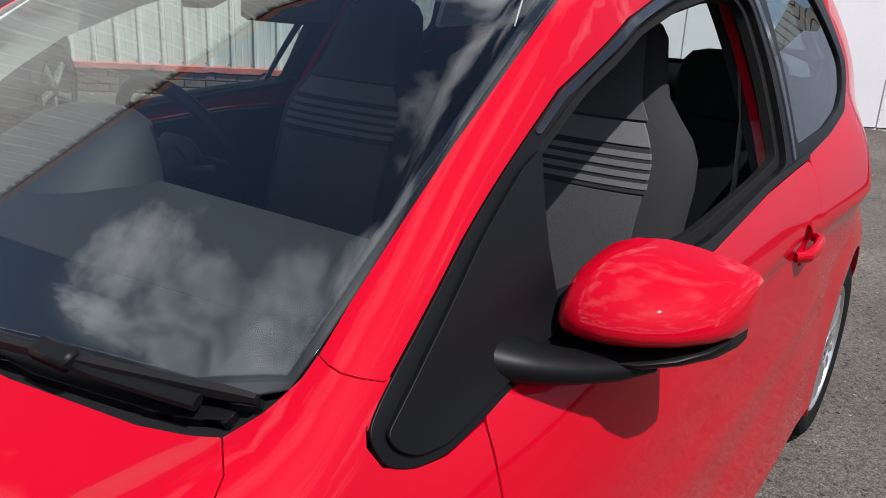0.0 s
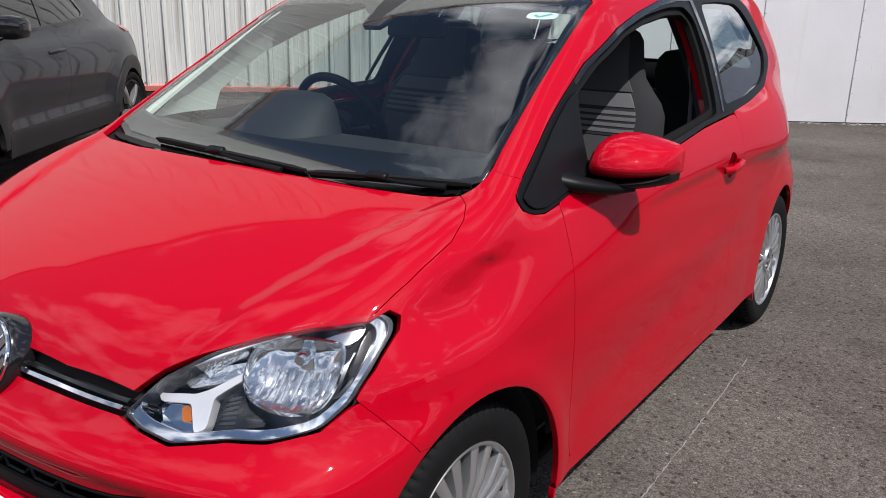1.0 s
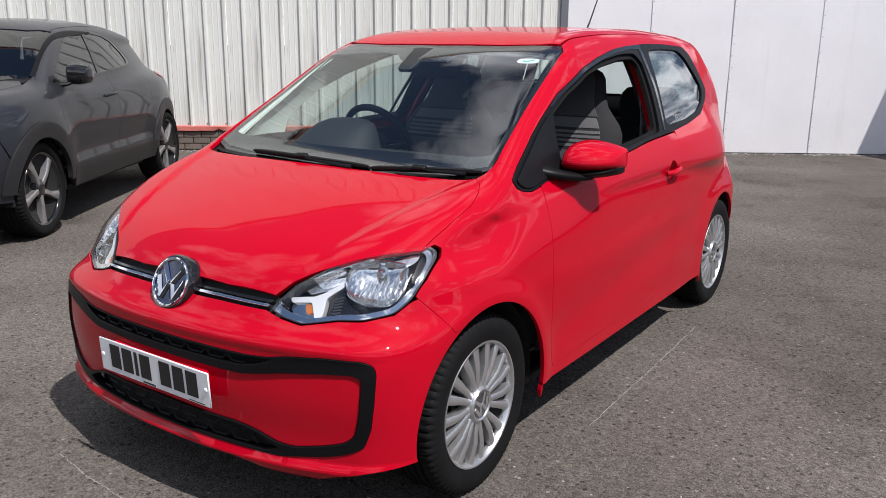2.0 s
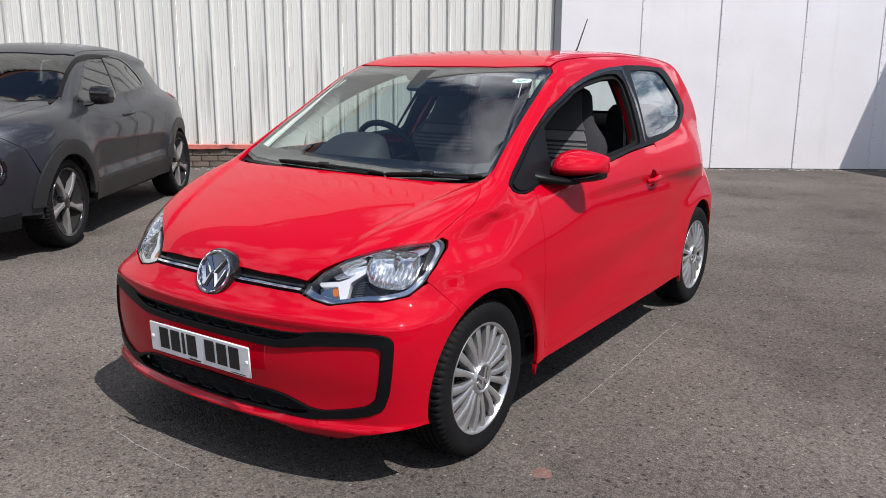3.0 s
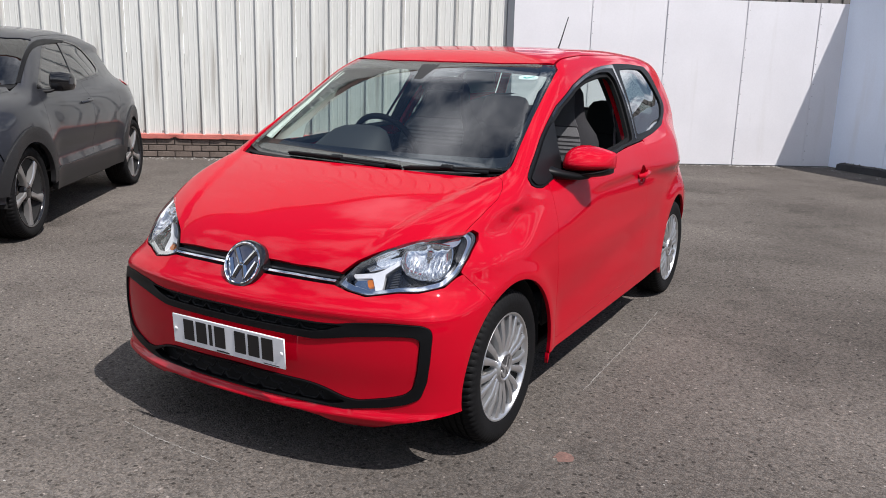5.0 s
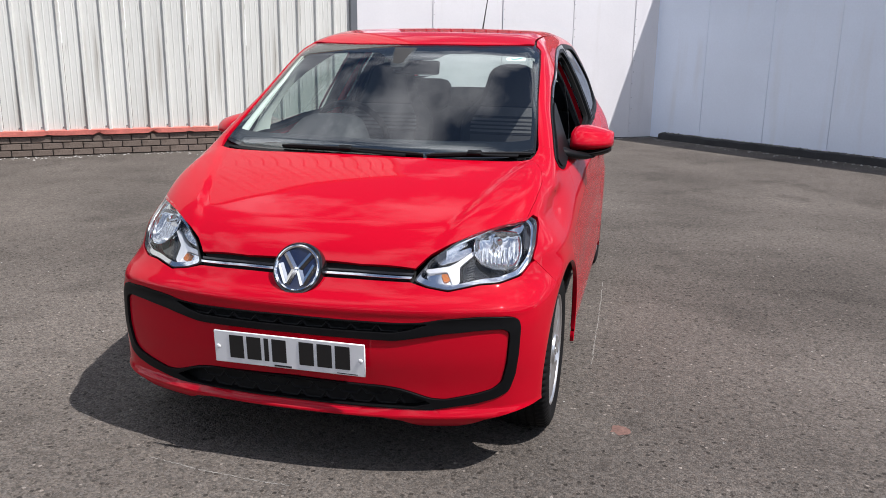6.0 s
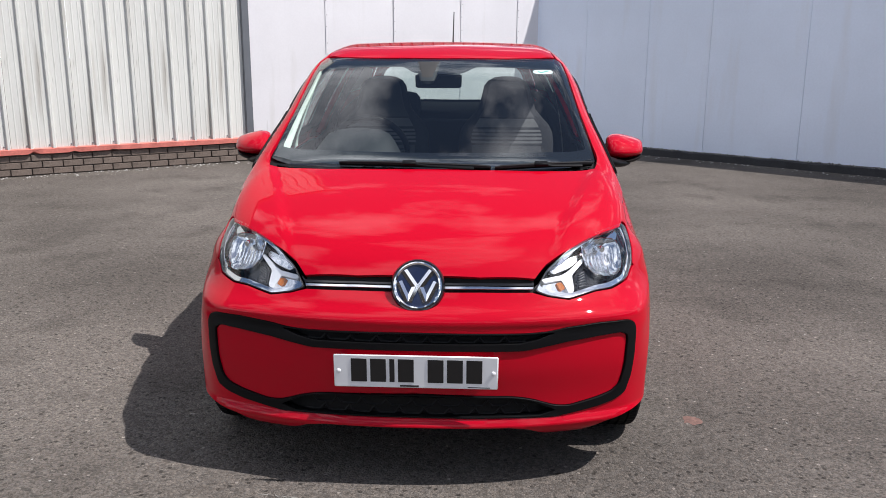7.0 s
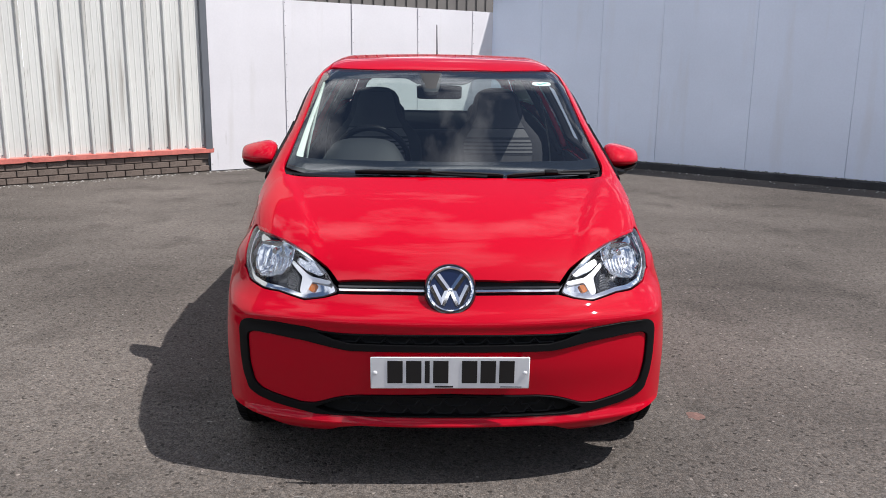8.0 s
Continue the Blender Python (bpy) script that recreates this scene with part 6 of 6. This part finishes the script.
panel("bonnet", lift("top", both([(0, 1.02), (0.45, 1.03), (0.64, 1.07), (0.69, 1.0), (0.655, 0.62), (0.60, 0.36), (0.3, 0.20), (0, 0.17)]), G), TOP, GREY, suv, G, "dark grey bonnet", cell=0.045)
panel("windscreen", lift("front", both([(0, 1.10), (0.5, 1.105), (0.685, 1.125), (0.62, 1.33), (0.578, 1.465), (0.4, 1.485), (0, 1.495)]), G), FRONT, J_GLASS, suv, G, "dark windscreen", off=-0.004, thick=0.005, cell=0.06)
panel("cowl", lift("top", both([(0, 1.03), (0.45, 1.04), (0.66, 1.08), (0.69, 1.16), (0.5, 1.13), (0, 1.09)]), G), TOP, BLACK, suv, G, "", off=-0.01, thick=0.03, gap=-0.01, cell=0.06)
pair("pillar_cover", lift("front", [(0.683, 1.125), (0.617, 1.33), (0.578, 1.465), (0.600, 1.468), (0.645, 1.335), (0.715, 1.13)], G), (-0.6, 0.6, -0.5), SATIN, "black screen pillar cover", off=0.004, thick=0.01, cell=0.04)
j_half = np.concatenate([
    lift("front", [(0, 0.90), (0.3, 0.91), (0.55, 0.915), (0.66, 0.90)], G, closed=False),
    lift("side", [(0.36, 0.80), (0.43, 0.62)] + arch(JF, 0.385, 152, 184, 6), G, closed=False),
    lift("front", [(0.74, 0.33), (0.5, 0.30), (0, 0.30)], G, closed=False)])
j_bumper = panel("front_bumper", np.concatenate([j_half, mirror(j_half)[::-1][1:-1]]), Round(1.2), GREY, suv, G, "dark grey front bumper", cell=0.04)
panel("lower_grille", lift("front", rounded(both([(0, 0.50), (0.40, 0.48), (0.52, 0.43), (0.55, 0.36), (0, 0.34)]), 0.02), G), Round(1.2), DARK, j_bumper, G, "black lower grille", off=0.004, thick=0.01, cell=0.05)
panel("front_lip", lift("front", both([(0, 0.33), (0.55, 0.33), (0.76, 0.36), (0.74, 0.24), (0.5, 0.22), (0, 0.22)]), G), Round(1.2), BLACK, suv, G, "black plastic front lip", off=0.006, thick=0.03, cell=0.05)
panel("upper_grille", lift("front", rounded(both([(0, 0.86), (0.30, 0.86), (0.22, 0.62), (0, 0.58)]), 0.02), G), Round(1.2), GLOSS, j_bumper, G, "black grille", off=0.006, thick=0.01, cell=0.05)
pair("daylight_lamp", lift("front", rounded([(0.40, 0.885), (0.52, 0.905), (0.70, 0.945), (0.765, 0.955), (0.74, 0.91), (0.62, 0.875)], 0.006), G), Round(1.2), LENS, "slim daytime lamp", off=0.004, thick=0.02, cell=0.03)
pair("lamp_back", lift("front", rounded([(0.41, 0.883), (0.52, 0.902), (0.70, 0.940), (0.755, 0.95), (0.73, 0.912), (0.62, 0.878)], 0.006), G), Round(1.2), SMOKE, "", off=-0.004, thick=0.02, cell=0.03)
for s in (1, -1):
    c = cast(G, np.array([[s * 0.63, -1.0, 0.675]]), np.array([[0.0, 1.0, 0.0]]))[0]
    JM = Matrix.Translation(Vector(c)) @ pose(0, 0, 0, 0, 0, s * 34) @ pose(0, 0, 0, 0, 0, 90)
    rl = part("round_headlamp", *moved(lathe([(0.02, 0.125), (-0.016, 0.122), (-0.020, 0.112), (-0.012, 0.102), (0.03, 0.095), (0.04, 0.0)], 36), JM), GLOSS, suv, "round black headlamp")
    part("reflector", *moved(lathe([(0.0, 0.095), (0.03, 0.06), (0.036, 0.0)], 28), JM), OPTIC, rl)
    part("lens", *moved(lathe([(-0.010, 0.104), (-0.018, 0.06), (-0.022, 0.0)], 28), JM), LENS, rl)
tailm = lift("back", both([(0, 1.50), (0.52, 1.40), (0.60, 1.2), (0.65, 1.0), (0.65, 0.5), (0.62, 0.3), (0, 0.3)]), G)
panel("tailgate", tailm, BACK, GREY, suv, G, "dark grey tailgate", cell=0.09)
pair("tail_lamp", lift("side", [(3.58, 1.065), (3.70, 1.085), (3.82, 1.055), (3.80, 1.015), (3.66, 1.03)], G), (-0.8, -0.6, 0), REDLENS, "red tail lamp", off=0.008, thick=0.02, cell=0.03)


def arch_ring(hub, a0, a1):
    out = arch(hub, 0.475, a0, a1)
    return lift("side", [(a, JZ + (b - JZ) * 1.02) for a, b in out] + arch(hub, 0.372, a1, a0), G)


pair("arch_cladding", arch_ring(JF, 2, 176), (-1, 0.05, -0.15), CLADDING, "matt black wheel-arch cladding", off=0.014, thick=0.04, cell=0.035)
pair("arch_cladding", arch_ring(JR, 2, 176), (-1, -0.05, -0.15), CLADDING, "matt black wheel-arch cladding", off=0.014, thick=0.04, cell=0.035)
pair("sill_cladding", lift("side", [(1.26, 0.445), (1.40, 0.46), (2.95, 0.48), (3.07, 0.44), (3.02, 0.30), (1.27, 0.295)], G), (-1, 0, -0.1), SILLGREY, "satin grey sill cladding", off=0.016, thick=0.04, cell=0.05)
for s in (1, -1):
    secs = [((0, 0.0, 0.0), 0.055, 0.05, 3), ((0, 0, 0.02), 0.078, 0.075, 3), ((0.0, 0.005, 0.09), 0.080, 0.08, 3), ((0.0, 0.012, 0.155), 0.066, 0.07, 2.8), ((0, 0.02, 0.175), 0.03, 0.035, 2.5)]
    JMM = pose(s * 0.825, 1.46, 1.135) @ Matrix(((0, 0, s, 0), (0, 1, 0, 0), (1, 0, 0, 0), (0, 0, 0, 1)))
    sh = moved(loft(secs, 28), JMM)
    part("door_mirror", sh[0], sh[1] if s == 1 else [q[::-1] for q in sh[1]], GLOSS, suv, "gloss black door mirror")
    part("mirror_arm", *tube([(s * 0.76, 1.36, 1.055), (s * 0.83, 1.40, 1.06), (s * 0.88, 1.44, 1.085)], [0.03, 0.026, 0.02], 10, flat=0.6), BLACK, suv)
    hx = float(cast(G, np.array([[2.0, 2.09, 0.95]]), np.array([[-1.0, 0, 0]]))[0][0])
    part("door_handle", *tube([(s * (hx + 0.002), 1.99, 0.937), (s * (hx + 0.03), 2.03, 0.945), (s * (hx + 0.032), 2.11, 0.95), (s * (hx + 0.028), 2.17, 0.953), (s * (hx - 0.01), 2.20, 0.955)], [0.012, 0.014, 0.015, 0.014, 0.01], 8), GREY, suv, "grey door handle")


def dark_spokes(w, ring):
    part("rim", *join(ring, lathe([(-0.05, 0.075), (-0.02, 0.07), (-0.012, 0.055), (-0.012, 0.0)], 32)), GLOSS, w, "black alloy rim")
    for i in range(5):
        a = 2 * math.pi * i / 5 + 0.3
        v = []
        for r, wd, h, sk in ((0.045, 0.021, -0.012, 0.0), (0.12, 0.017, -0.004, 0.02), (0.185, 0.024, -0.004, 0.05), (0.250, 0.037, -0.006, 0.08)):
            for off, xx in ((-wd, -0.05), (-wd, h - 0.006), (-wd * 0.7, h), (wd * 0.7, h), (wd, h - 0.006), (wd, -0.05)):
                b = a + sk
                v.append((xx, r * math.cos(b) - off * math.sin(b), r * math.sin(b) + off * math.cos(b)))
        fs = [(k * 6 + j, (k + 1) * 6 + j, (k + 1) * 6 + j + 1, k * 6 + j + 1) for k in range(3) for j in range(5)]
        part("spoke", v, fs, MACHINED, w, "machined silver spoke", smooth=True)


for hub in (JF, JR):
    for s in (1, -1):
        wheel_parts(suv, pose(s * 0.85, hub, JZ, 30 * s, 0, 0 if s == 1 else 180), 0.345, 0.22, 0.262, 5, dark_spokes, names=("black and silver five-spoke wheel",))
        v, fs = lathe([(-0.42, 0.0), (-0.42, 0.38), (-0.03, 0.385), (0.0, 0.38)], 40)
        keep = [q for q in fs if min(v[i][2] for i in q) > -0.10]
        part("wheel_well", *moved(only(v, keep), pose(s * 0.84, hub, JZ, 0, 0, 0 if s == 1 else 180)), DARK, suv)
part("underside", *join(box((1.5, 1.75, 0.05), (0, 2.15, 0.26), 0.01), box((0.85, 3.8, 0.05), (0, 2.1, 0.265), 0.01)), DARK, suv)
part("cabin", *join(box((1.40, 0.45, 0.25), (0, 1.45, 0.93), 0.05), box((1.45, 2.6, 0.05), (0, 2.5, 0.42), 0.02), box((1.2, 0.16, 0.7), (0, 3.35, 0.85), 0.05)), DASH, suv, "dark cabin")
for x in (-0.38, 0.38):
    part("seat", *loft([((x, 2.25, 0.55), 0.2, 0.08, 3), ((x, 2.32, 0.85), 0.25, 0.09, 3), ((x, 2.40, 1.12), 0.2, 0.07, 3), ((x, 2.43, 1.2), 0.12, 0.05, 3), ((x, 2.45, 1.36), 0.13, 0.05, 3), ((x, 2.46, 1.4), 0.08, 0.02, 3)], 24), FABRIC, suv)
part("windscreen_card", *box((0.10, 0.002, 0.085), (-0.22, 1.40, 1.285), 0.0), PALE, suv)

# ---- pieces of the plinth ----
rng = random.Random(21)
brick0 = None
for c in range(3):
    z = 0.046 + c * 0.080
    n = 0
    x = -0.05 - (0.11 if c % 2 else 0.0)
    while x > -12.5:
        m = pose(x - 0.1075, 0.006 + rng.uniform(-0.003, 0.003), z + rng.uniform(-0.001, 0.001), 0, rng.uniform(-0.4, 0.4), rng.uniform(-0.5, 0.5))
        if brick0 is None:
            brick0 = part("brick", *box((0.215, 0.06, 0.068), (0, 0, 0), 0.004), BRICK, shed, smooth=False)
            brick0.matrix_basis = m
        else:
            share("brick", brick0, shed, m)
        x -= 0.2265
        n += 1
